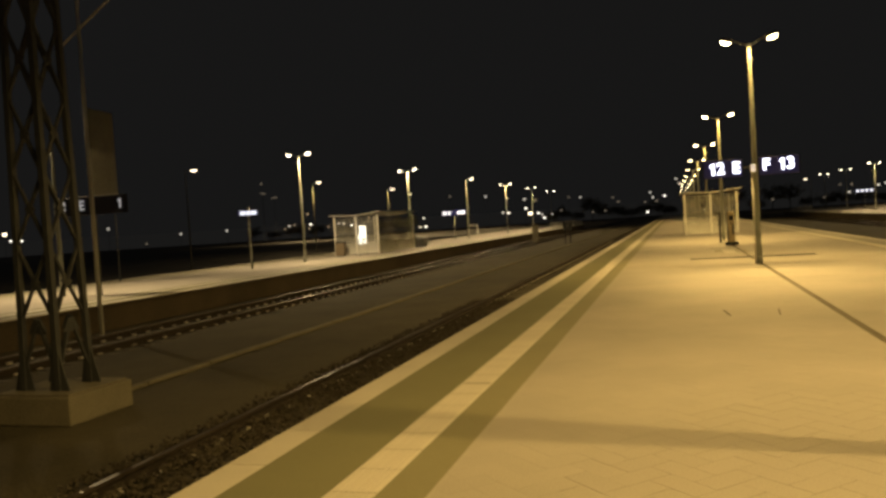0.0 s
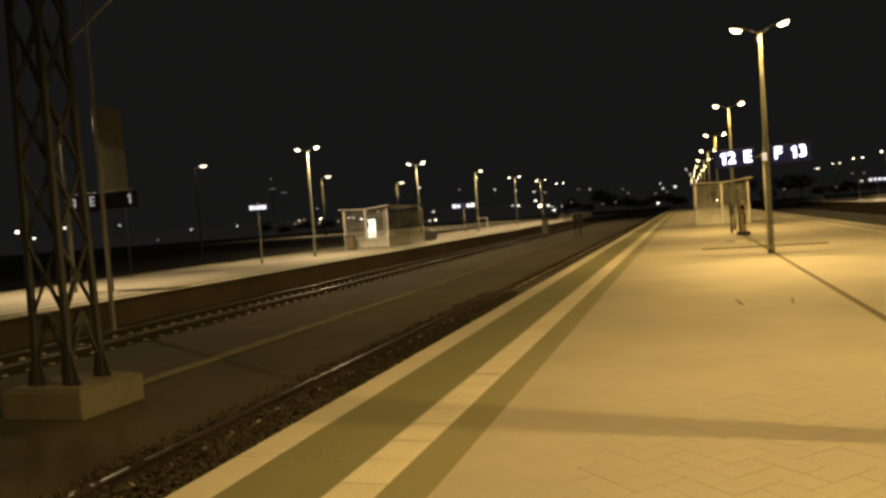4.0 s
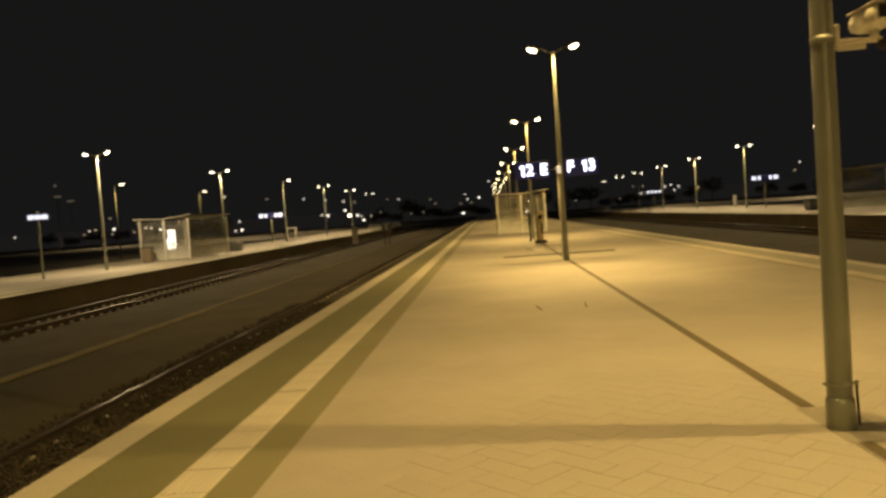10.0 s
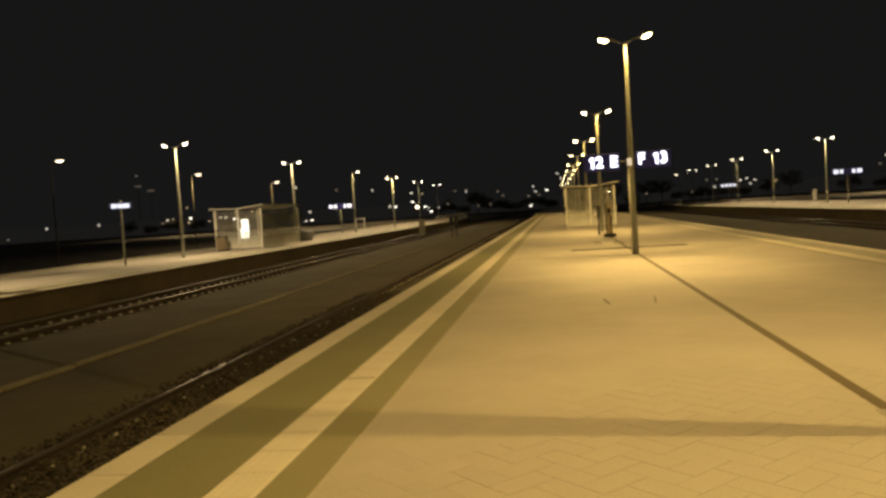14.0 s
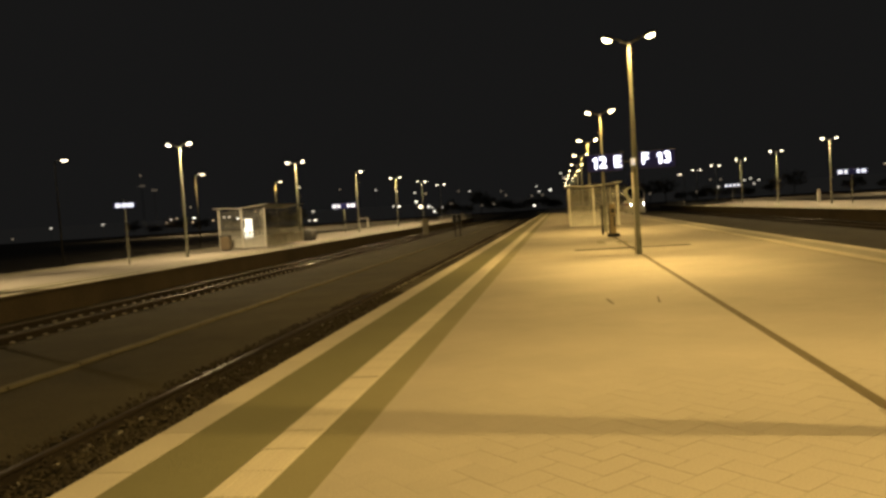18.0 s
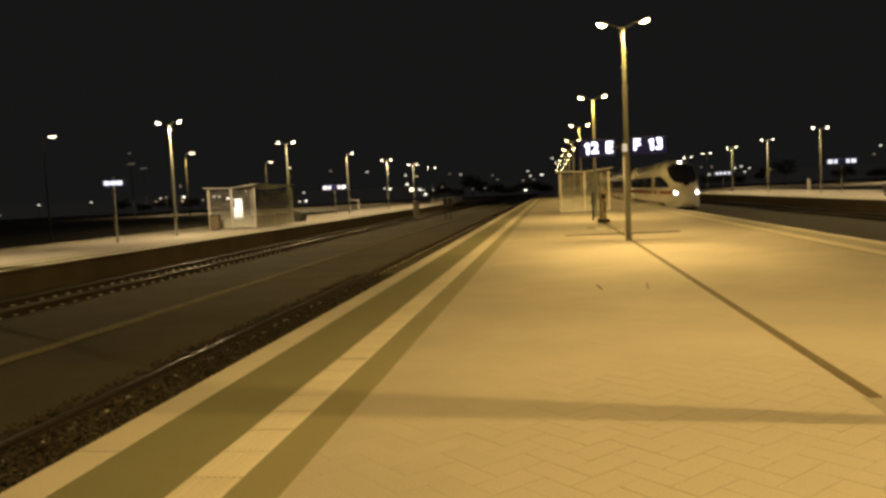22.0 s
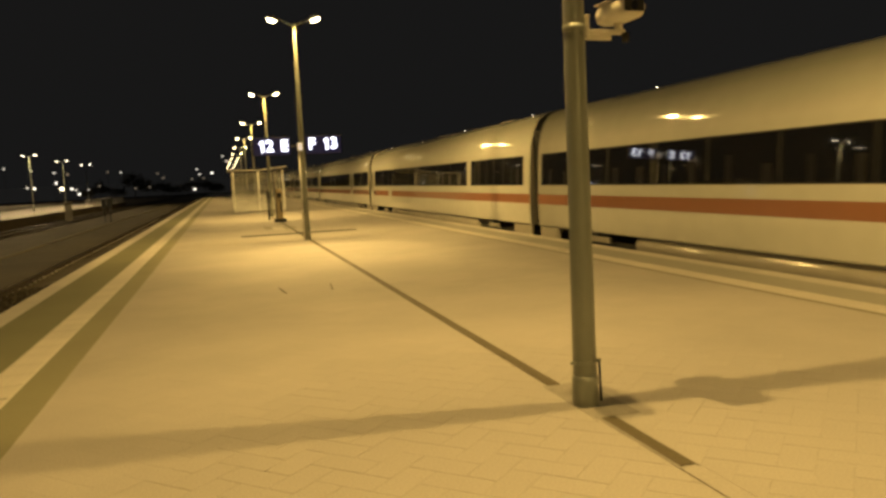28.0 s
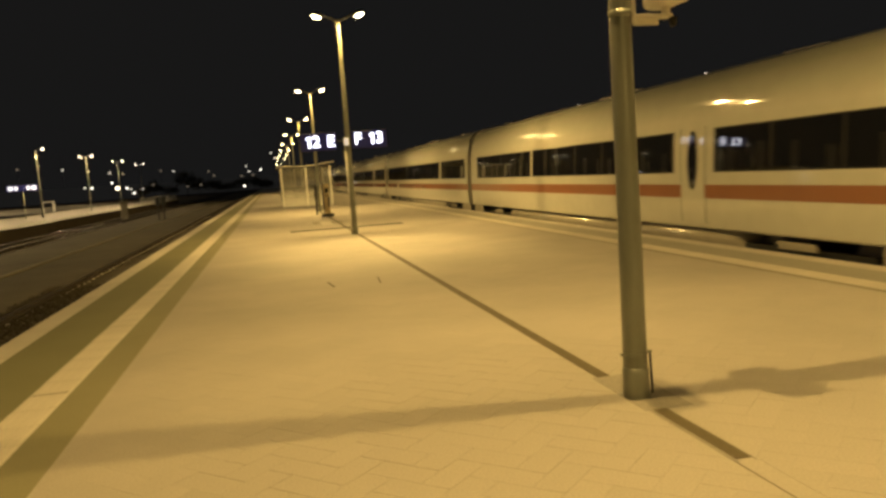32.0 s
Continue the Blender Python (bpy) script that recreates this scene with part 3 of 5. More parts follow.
EAST_Y = (23.5, 43.5, 63.5, 83.0, 102.3, 121.5, 140.5, 159.5)
west = lamp_post(pose(WEST_ROW, 42.1, 0, 0, 0, -4), FAR_TWO, lens=LENS_WARM, z=SIDE_Z)
lamp_post(pose(WEST_ROW - 0.25, 22.9, 0, 0, 0, -4), FAR_ONE, heads=(-1,), lens=LENS_WARM)
for y in WEST_Y:
    copy_thing(west, pose(WEST_ROW, y, 0, 0, 0, random.uniform(-6, 2)))
lamp_post(pose(WEST_ROW - 0.2, 82.0, 0, 0, 0, -4), FAR_ONE, heads=(1,), lens=LENS_WARM, z=SIDE_Z)
for y in EAST_Y:
    copy_thing(west, pose(EAST_ROW, y, 0, 0, 0, random.uniform(-8, 2)))
LIGHT_Z, SIDE_LIGHT_Z = LAMP_Z - 0.20, SIDE_Z - 0.20
for s in (-1, 1):
    lamp_light(ROW_X + s * 0.70, LAMP_Y[0] - 19.3, LIGHT_Z, 1850 - 200 * s, SODIUM)
for k, y in enumerate(LAMP_Y[:7]):
    for s, turn in ((-1, -3.0), (1, -7.5)):
        a = radians(turn)
        arm = 0.58 if k == 0 else 0.70
        lx, ly = LAMP_X[k] + s * arm * math.cos(a), y + s * arm * math.sin(a)
        soft = 0.014 if k == 0 else 0.03
        lamp_light(lx, ly, LIGHT_Z, (900 - 120 * s) if k == 0 else (1250, 1450, 850)[min(k, 3) - 1], SODIUM, soft)
        if k < 3:
            # spots added to throw more light along the platform, sideways and onto the shelter
            for tilt, watts, cone in (((42, 0), (330, 450, 0)[k], 84), ((-37, 0), (400, 1700, 700)[k], (84, 56, 56)[k]), ((-58, 0), (0, 900, 0)[k], 50), ((58, 0), (0, 0, 450)[k], 44), ((0, -45 * s), (420, 520, 0)[k], 84)):
                if watts:
                    lamp_light(lx, ly, LIGHT_Z, watts, SODIUM, soft, tilt, cone, 1.0)
lamp_light(WEST_ROW - 0.95, 22.9, LIGHT_Z, 1800, WARM, cone=112, blend=0.4)
lamp_light(WEST_ROW - 0.95, 22.9, LIGHT_Z, 800, WARM, cone=176, blend=0.05)
for y in (42.1, 62.0, 82.0, 101.8, 121.6):
    lamp_light(WEST_ROW + 0.68, y, SIDE_LIGHT_Z, 2700, WARM)
for y in EAST_Y[:6]:
    lamp_light(EAST_ROW - 0.68, y, SIDE_LIGHT_Z, 2100 if y < 30 else 2500, WARM)


# ---- fittings on the nearest post ----
px, py = ROW_X, LAMP_Y[0]
cctv = empty("surveillance_camera", pose(px, py, 0), "cream surveillance camera on a bracket, strapped to a lamp post", "camera")
part("strap", tubes(((0, 0, 2.81), (0, 0, 2.86), 0.084), seg=20), STEEL, cctv, smooth=True)
part("mounting_plate", boxes((0.068, 0.105, -0.05, 0.05, 2.76, 2.93), bevel=0.008), CAMERA_SHELL, cctv)
part("bracket", boxes((0.10, 0.40, -0.045, 0.035, 2.795, 2.825), (0.10, 0.30, -0.012, 0.006, 2.75, 2.797), bevel=0.006), CAMERA_SHELL, cctv)
part("neck", tubes(((0.36, -0.01, 2.822), (0.36, -0.01, 2.885), 0.032), seg=14), CAMERA_SHELL, cctv, smooth=True)
part("cable_gland", tubes(((0.405, -0.03, 2.735), (0.405, -0.03, 2.80), 0.024, 0.034), seg=12), BLACK, cctv, "black cable gland below the bracket", smooth=True)
bm = boxes((0.25, 0.475, -0.24, 0.18, 2.875, 3.03), bevel=0.06)
body = part("housing", bm, CAMERA_SHELL, cctv, smooth=True)
part("sun_shield", boxes((0.255, 0.47, -0.265, 0.17, 3.028, 3.038), bevel=0.004), CAMERA_SHELL, body)
part("front_window", boxes((0.285, 0.44, -0.2465, -0.2385, 2.915, 3.005), bevel=0.003), BLACK, body, "dark glass window in front of the lens")
part("camera_lens", tubes(((0.36, -0.2475, 2.955), (0.36, -0.2525, 2.955), 0.028), seg=18), TRAIN_GLASS, body, "dark round glass")
for y in (EAST_Y[1], EAST_Y[2], EAST_Y[4]):
    far_eye = copy_thing(cctv, pose(EAST_ROW, y, -0.05, 0, 0, 10))
    far_eye["label"] = "small cream surveillance camera on a far lamp post"
clamp = empty("earthing_clamp", pose(px, py, 0), "steel clamp and earthing rod on a lamp post", "clamp")
part("band", tubes(((0, 0, 0.33), (0, 0, 0.35), 0.0925), seg=20), STEEL, clamp)
for s in (-1, 1):
    part("bolt", tubes(((s * 0.09, -0.02, 0.34), (s * 0.125, -0.025, 0.342), 0.012), seg=8), STEEL, clamp)
part("earthing_rod", tubes(((0.112, -0.02, 0.35), (0.122, -0.02, 0.02), 0.010), seg=8), STEEL_DARK, clamp)

# ---- platform number sign on the second post ----
sx, sy = LAMP_X[1] - 0.14, LAMP_Y[1] - 0.16
sign = empty("platform_sign", pose(sx, sy, 2.96), "dark blue platform sign with white backlit numbers on a lamp post", "sign", "platform signs")
part("cross_bar", tubes(((-1.30, 0.015, 0.0), (1.30, 0.015, 0.0), 0.02)), STEEL_DARK, sign)
# pale tube added to draw the lit left edge of the post
part("cable_conduit", tubes(((0.035, 0.05, -0.17), (0.035, 0.05, -2.95), 0.022)), WHITE_METAL, sign, "pale tube drawn for the lit left edge of the post", smooth=True)
jb = part("mounting_box", boxes((0.00, 0.145, -0.05, 0.07, -0.15, 0.09), bevel=0.01), WHITE_PLASTIC, sign, "small white box on the post")
# glowing plate added so that the white box looks brighter
part("lit_panel", boxes((0.012, 0.133, -0.056, -0.052, -0.138, 0.078)), BOX_GLOW, jb, "glowing plate added to brighten the white box")
for s, text in ((-1, "12 E"), (1, "F 13")):
    bd = part("board", boxes((s * 0.80 - 0.58, s * 0.80 + 0.58, -0.05, -0.01, -0.27, 0.28), bevel=0.012), BLUE, sign)
    part("board_face", boxes((s * 0.80 - 0.55, s * 0.80 + 0.55, -0.056, -0.052, -0.26, 0.27)), BOARD_GLOW, bd)


def digit_one(mat, parent, m, h=0.34):
    """A bold numeral one with its flag."""
    bm = boxes((-0.02, 0.055, -0.006, 0.006, -h / 2, h / 2))
    v = [(-0.085, h * 0.20), (-0.085, h * 0.32), (-0.02, h * 0.5), (-0.02, h * 0.28)]
    lo = [bm.verts.new((x, -0.0058, z)) for x, z in v]
    hi = [bm.verts.new((x, 0.0058, z)) for x, z in v]
    bm.faces.new(lo)
    bm.faces.new(hi[::-1])
    for k in range(4):
        bm.faces.new((lo[k], lo[(k + 1) % 4], hi[(k + 1) % 4], hi[k]))
    bmesh.ops.recalc_face_normals(bm, faces=bm.faces)
    ob = part("digit", bm, mat, parent)
    ob.matrix_basis = m
    return ob


digit_one(LETTER, sign, pose(-1.09, -0.066, 0.0))
letters("digit", "2", 0.48, LETTER, sign, pose(-0.86, -0.066, 0.0))
digit_one(LETTER, sign, pose(0.89, -0.066, 0.03))
letters("digit", "3", 0.48, LETTER, sign, pose(1.12, -0.066, 0.03))
letters("letter", "E", 0.48, LETTER, sign, pose(-0.41, -0.066, 0.0))
letters("letter", "F", 0.48, LETTER, sign, pose(0.44, -0.066, 0.03))


def bar_sign(name, m, label, group, bars, post=True, width=1.3, height=0.46, z=3.1):
    """A lit board with unreadable writing as bars: (x, width) each."""
    s = empty(name, m, label, "sign", group)
    if post:
        part("post", tubes(((0, 0.06, 0), (0, 0.06, z + 0.3), 0.055)), STEEL, s, smooth=True)
    bd = part("board", boxes((-width / 2, width / 2, -0.05, 0.04, z - height / 2, z + height / 2), bevel=0.01), BLUE, s)
    part("board_face", boxes((-width / 2 + 0.03, width / 2 - 0.03, -0.056, -0.052, z - height / 2 + 0.03, z + height / 2 - 0.03)), BOARD_GLOW, bd)
    for x, w in bars:
        part("text_bar", boxes((x - w / 2, x + w / 2, -0.066, -0.058, z - height * 0.28, z + height * 0.28)), LETTER_FAR, s)
    return s


# signs on the far platforms
wide = [(-1.06, 0.42), (-0.55, 0.26), (0.55, 0.26), (1.06, 0.42)]
near = empty("platform_sign", pose(-20.15, 22.6, 3.3), "dark blue platform sign with white backlit characters on its own post", "sign", "platform signs")
part("post", tubes(((0, 0.1, -3.3), (0, 0.1, 0.3), 0.05)), STEEL_DARK, near, smooth=True)
part("board", boxes((-1.5, -0.12, -0.05, 0.05, -0.34, 0.32), bevel=0.012), BLUE, near)
part("board", boxes((0.12, 1.5, -0.05, 0.05, -0.34, 0.32), bevel=0.012), BLUE, near)
letters("letter", "E", 0.48, LETTER_DIM, near, pose(-0.41, -0.066, 0.0))
digit_one(LETTER_DIM, near, pose(1.24, -0.066, 0.0))
part("text_bar", boxes((-1.30, -1.15, -0.066, -0.054, -0.15, 0.17)), LETTER_DIM, near)
bar_sign("platform_sign", pose(-24.0, 83.5, 0), "blue platform sign with white backlit characters on its own post", "platform signs", wide, width=2.9, height=0.62, z=3.0)
bar_sign("platform_sign", pose(27.9, 79.0, 0), "blue platform sign with white backlit characters on its own post", "platform signs", wide, width=2.9, height=0.60, z=3.05)
bar_sign("station_sign", pose(-22.4, 36.9, 0, 0, 0, 24), "small blue station name sign lit white on a post", "station name signs", [(-0.30, 0.26), (0.0, 0.24), (0.30, 0.30)], width=1.15, height=0.36, z=3.1)
bar_sign("station_sign", pose(28.8, 135.0, 0, 0, 0, -8), "small blue station name sign lit white on a post", "station name signs", [(-0.95, 0.40), (-0.32, 0.40), (0.32, 0.40), (0.95, 0.40)], width=2.8, height=0.60, z=2.9)
bar_sign("station_sign", pose(27.5, 37.0, 0, 0, 0, -18), "small blue station name sign lit white on a post", "station name signs", [(-0.38, 0.40), (0.55, 0.12)], width=1.35, height=0.30, z=3.1)


# ---- waiting shelters ----
def shelter(m, label):
    """A glazed shelter, 3.3 m wide and 7.6 m long, under a shallow valley roof."""
    s = empty("waiting_shelter", m, label, "shelter", "waiting shelters")
    W, D, HT = 3.3, 7.6, 2.75
    posts = [(0, 0), (W / 2, 0), (W, 0), (0, D), (W, D)]
    for x, y in posts:
        part("post", boxes((x - 0.06, x + 0.06, y - 0.06, y + 0.06, 0, HT), bevel=0.008), WHITE_METAL, s)
    panes = [((0, 0), (W / 2, 0)), ((W / 2, 0), (W, 0)), ((W, 0), (W, D / 2)), ((W, D / 2), (W, D)), ((0, D), (W, D))]
    for (x0, y0), (x1, y1) in panes:
        if y0 == y1:
            p = part("pane", boxes((x0 + 0.07, x1 - 0.07, y0 - 0.006, y0 + 0.006, 0.14, 2.66)), GLASS, s)
            for z in (0.08,):
                part("rail", boxes((x0 + 0.05, x1 - 0.05, y0 - 0.025, y0 + 0.025, z, z + 0.06), bevel=0.005), WHITE_METAL, s)
        else:
            p = part("pane", boxes((x0 - 0.006, x0 + 0.006, y0 + 0.07, y1 - 0.07, 0.14, 2.66)), GLASS, s)
            for z in (0.08,):
                part("rail", boxes((x0 - 0.025, x0 + 0.025, y0 + 0.05, y1 - 0.05, z, z + 0.06), bevel=0.005), WHITE_METAL, s)
        p.visible_shadow = False
    for a, b, za, zb in ((-0.30, W / 2, 2.86, 2.76), (W / 2, W + 0.30, 2.76, 2.96)):
        bm = bmesh.new()
        v = [bm.verts.new(p) for p in ((a, -0.2, za), (b, -0.2, zb), (b, D + 0.2, zb), (a, D + 0.2, za), (a, -0.2, za + 0.05), (b, -0.2, zb + 0.05), (b, D + 0.2, zb + 0.05), (a, D + 0.2, za + 0.05))]
        for f in ((0, 3, 2, 1), (4, 5, 6, 7), (0, 1, 5, 4), (1, 2, 6, 5), (2, 3, 7, 6), (3, 0, 4, 7)):
            bm.faces.new([v[i] for i in f])
        part("roof", bm, ROOF_DARK, s, "thin dark grey roof sheet")
        part("roof_edge", tubes(((a, -0.21, za + 0.03), (b, -0.21, zb + 0.03), 0.03), seg=8), WHITE_METAL, s, "pale rounded roof edge")
    return s


def bench(m):
    b = empty("bench", m, "slatted bench on a steel frame inside a waiting shelter", "bench", "benches")
    for k in range(4):
        part("slat", boxes((0.05 + k * 0.11, 0.14 + k * 0.11, 0, 1.9, 0.43, 0.46), bevel=0.006), WOOD, b)
    for k in range(3):
        part("slat", boxes((0.50 + 0.02 * k, 0.53 + 0.02 * k, 0, 1.9, 0.55 + k * 0.12, 0.64 + k * 0.12), bevel=0.006), WOOD, b)
    for y in (0.2, 1.7):
        part("leg", boxes((0.08, 0.12, y - 0.02, y + 0.02, 0, 0.43), (0.48, 0.52, y - 0.02, y + 0.02, 0, 0.9), (0.08, 0.52, y - 0.02, y + 0.02, 0.40, 0.43)), STEEL_DARK, b)
    return b


def poster_case(m):
    p = empty("poster_case", m, "backlit poster case glowing white on a shelter wall", "poster case", "poster cases")
    fr = part("frame", boxes((-0.36, 0.36, -0.07, 0.07, 0.66, 2.12), bevel=0.015), STEEL_DARK, p)
    part("poster", boxes((-0.30, 0.30, -0.078, -0.072, 0.74, 2.05)), POSTER, p, "white lit poster")
    part("poster_print", boxes((-0.30, -0.20, -0.083, -0.0785, 1.45, 2.0), (0.05, 0.18, -0.083, -0.0785, 1.0, 1.2)), POSTER_DARK, p)
    for x in (-0.3, 0.3):
        part("leg", boxes((x - 0.03, x + 0.03, -0.03, 0.03, 0, 0.66)), STEEL_DARK, p)
    return p


def litter_bin(m):
    b = empty("litter_bin", m, "brown metal litter bin standing beside a waiting shelter", "litter bin", "litter bins")
    part("body", boxes((-0.32, 0.32, -0.24, 0.24, 0.06, 0.92), bevel=0.03), BIN, b)
    part("lid", boxes((-0.34, 0.34, -0.26, 0.26, 0.95, 1.02), bevel=0.02), STEEL_DARK, b)
    for x in (-0.27, 0.27):
        part("lid_post", boxes((x - 0.03, x + 0.03, -0.2, 0.2, 0.92, 0.95)), STEEL_DARK, b)
    part("base", boxes((-0.25, 0.25, -0.18, 0.18, 0, 0.06)), STEEL_DARK, b)
    return b


def grit_bin(m):
    b = empty("grit_bin", m, "grey plastic grit bin with a sloping lid", "grit bin", "grit bins")
    bm = bmesh.new()
    pts = [(-0.55, -0.38, 0.1), (0.55, -0.38, 0.1), (0.55, 0.38, 0.1), (-0.55, 0.38, 0.1), (-0.66, -0.46, 0.66), (0.66, -0.46, 0.66), (0.66, 0.46, 0.66), (-0.66, 0.46, 0.66)]
    v = [bm.verts.new(p) for p in pts]
    for f in ((0, 3, 2, 1), (4, 5, 6, 7), (0, 1, 5, 4), (1, 2, 6, 5), (2, 3, 7, 6), (3, 0, 4, 7)):
        bm.faces.new([v[i] for i in f])
    bmesh.ops.bevel(bm, geom=list(bm.edges), offset=0.03, segments=2, affect="EDGES")
    part("tub", bm, PLASTIC, b)
    bm = bmesh.new()
    pts = [(-0.70, -0.50, 0.66), (0.70, -0.50, 0.66), (0.70, 0.50, 0.66), (-0.70, 0.50, 0.66), (-0.62, -0.40, 0.80), (0.62, -0.40, 0.80), (0.60, 0.36, 0.94), (-0.60, 0.36, 0.94)]
    v = [bm.verts.new(p) for p in pts]
    for f in ((0, 3, 2, 1), (4, 5, 6, 7), (0, 1, 5, 4), (1, 2, 6, 5), (2, 3, 7, 6), (3, 0, 4, 7)):
        bm.faces.new([v[i] for i in f])
    bmesh.ops.bevel(bm, geom=list(bm.edges), offset=0.03, segments=2, affect="EDGES")
    part("lid", bm, PLASTIC, b)
    for x in (-0.45, 0.45):
        part("skid", boxes((x - 0.06, x + 0.06, -0.36, 0.36, 0, 0.1)), STEEL_DARK, b)
    return b


shelter(pose(0.66, 54.0, 0), "glazed waiting shelter with a pale metal frame on the platform")
shelter(pose(-23.36, 50.0, 0), "glazed waiting shelter with a pale metal frame on a far platform")
shelter(pose(24.55, 47.6, 0), "glazed waiting shelter with a pale metal frame on a far platform")
poster_case(pose(-21.38, 50.35, 0))
poster_case(pose(25.85, 47.95, 0))
bench(pose(2.74, 56.2, 0))
bench(pose(-20.9, 52.2, 0))
bench(pose(-20.9, 54.6, 0))
bench(pose(27.15, 50.6, 0))
litter_bin(pose(-22.6, 49.2, 0))
litter_bin(pose(27.45, 46.9, 0))
grit_bin(pose(-20.6, 60.9, 0, 0, 0, 90))
grit_bin(pose(24.9, 60.6, 0, 0, 0, 90))

# ticket machine and post before the middle shelter
tm = empty("ticket_machine", pose(2.45, 37.6, 0), "slim brown ticket machine on a dark steel foot", "ticket machine")
part("column", boxes((-0.11, 0.16, -0.12, 0.12, 0.14, 1.58), bevel=0.03), MACHINE, tm)
part("edge_post", boxes((-0.17, -0.115, -0.13, 0.05, 0.10, 1.62), bevel=0.01), STEEL_DARK, tm, "dark steel edge")
part("front_panel", boxes((-0.08, 0.13, -0.128, -0.122, 0.28, 0.98)), MACHINE, tm)
part("screen", boxes((-0.06, 0.11, -0.134, -0.1225, 1.15, 1.38)), TRAIN_GLASS, tm)
part("side_recess", boxes((0.045, 0.135, -0.136, -0.1285, 0.50, 0.97)), STEEL_DARK, tm, "dark recess beside the front panel")
part("ticket_tray", boxes((-0.05, 0.10, -0.15, -0.1225, 1.0, 1.06), bevel=0.006), STEEL_DARK, tm)
part("foot", boxes((-0.26, 0.30, -0.24, 0.24, 0.012, 0.16), bevel=0.02), STEEL_DARK, tm)
# dark post and plate added as the shaded lower part of a lamp post
ps = empty("notice_post", pose(2.12, 40.5, 0), "dark slim post drawn for the shaded foot of a lamp post", "notice board")
part("post", boxes((-0.05, 0.05, -0.05, 0.05, 0, 1.5), bevel=0.01), STEEL_DARK, ps)
part("board", boxes((-0.075, 0.075, -0.07, -0.05, 0.85, 1.46)), STEEL_DARK, ps)

# ---- lattice mast on its concrete base, beside the near track ----
plinth = empty("mast_base", pose(-9.45, 9.47, BALLAST_Z), "weathered concrete block that carries a lattice mast", "concrete base")
part("block", boxes((-0.76, 0.76, -0.69, 0.69, 0, 0.44), bevel=0.025), OLD_CONCRETE, plinth)
part("cap", boxes((-0.70, 0.70, -0.63, 0.63, 0.44, 0.47), bevel=0.01), OLD_CONCRETE, plinth)
mast = empty("lattice_mast", pose(-9.5, 9.45, BALLAST_Z + 0.47), "dark steel lattice mast of the overhead line on a concrete base", "mast")
HM, FOOT, PANEL = 11.55, 1.08, 1.16
half = lambda z: 0.33 - 0.13 * z / HM


def plate(bm, pts, thick=0.012):
    """A flat plate over the corner points, thickened along y."""
    lo = [bm.verts.new((x, y - thick, z)) for x, y, z in pts]
    hi = [bm.verts.new((x, y + thick, z)) for x, y, z in pts]
    bm.faces.new(lo)
    bm.faces.new(hi[::-1])
    n = len(pts)
    for k in range(n):
        bm.faces.new((lo[k], lo[(k + 1) % n], hi[(k + 1) % n], hi[k]))
    return bm


for sx_ in (-1, 1):
    for sy_ in (-1, 1):
        w0, w1 = half(0), half(HM)
        part("leg", tubes(((sx_ * w0, sy_ * w0, 0.0), (sx_ * w1, sy_ * w1, HM), 0.062), seg=4), MAST, mast)
        part("gusset", plate(bmesh.new(), [(sx_ * (w0 - 0.18), sy_ * w0, 0), (sx_ * (w0 + 0.19), sy_ * w0, 0), (sx_ * (w0 + 0.03), sy_ * w0, 0.60), (sx_ * (w0 - 0.06), sy_ * w0, 0.60)]), MAST, mast)
for ax in range(4):
    rot = Matrix.Rotation(ax * math.pi / 2, 4, "Z")
    a = half(0)
    part("brace", tubes((rot @ Vector((-a, -a, 0.22)), rot @ Vector((0.0, -a, FOOT)), 0.03), (rot @ Vector((a, -a, 0.22)), rot @ Vector((0.0, -a, FOOT)), 0.03), seg=4), MAST, mast)
    bm = bmesh.new()
    plate(bm, [(-0.17, -a, FOOT - 0.20), (0.17, -a, FOOT - 0.20), (0.05, -a, FOOT + 0.02), (-0.05, -a, FOOT + 0.02)])
    bm.transform(rot)
    part("node_plate", bm, MAST, mast)
    for k in range(9):
        z0, z1 = FOOT + k * PANEL, FOOT + (k + 1) * PANEL
        a, b = half(z0), half(z1)
        part("brace", tubes((rot @ Vector((-a, -a, z0)), rot @ Vector((b, -b, z1)), 0.028), (rot @ Vector((a, -a, z0)), rot @ Vector((-b, -b, z1)), 0.028), seg=4), MAST, mast)
        c, zc = (a + b) / 2, (z0 + z1) / 2
        bm = bmesh.new()
        plate(bm, [(-0.10, -c, zc), (0.0, -c, zc - 0.09), (0.10, -c, zc), (0.0, -c, zc + 0.09)])
        bm.transform(rot)
        part("node_plate", bm, MAST, mast)

# slim pole with a bracket and panel beyond the far track
pole = empty("signal_pole", pose(-16.55, 18.5, BALLAST_Z), "slim steel pole with a slanted bracket arm beside the track", "pole")
part("pole", tubes(((0, 0, 0), (0, 0, 10.5), 0.066, 0.05), seg=12), WHITE_METAL, pole, smooth=True)
part("bracket_arm", tubes(((-0.9, 0.0, 8.5), (2.9, 0.0, 10.9), 0.035)), WHITE_METAL, pole)
panel = empty("tall_board", pose(-25.85, 30.0, 0, 0, 0, 97), "tall brown weathered board on two dark posts", "board")
part("panel", boxes((-0.95, 0.95, -0.06, 0.06, 3.6, 8.2), bevel=0.01), BROWN_PANEL, panel)
for x in (-0.8, 0.8):
    part("post", tubes(((x, 0.09, 0), (x, 0.09, 8.0), 0.03)), STEEL_DARK, panel)

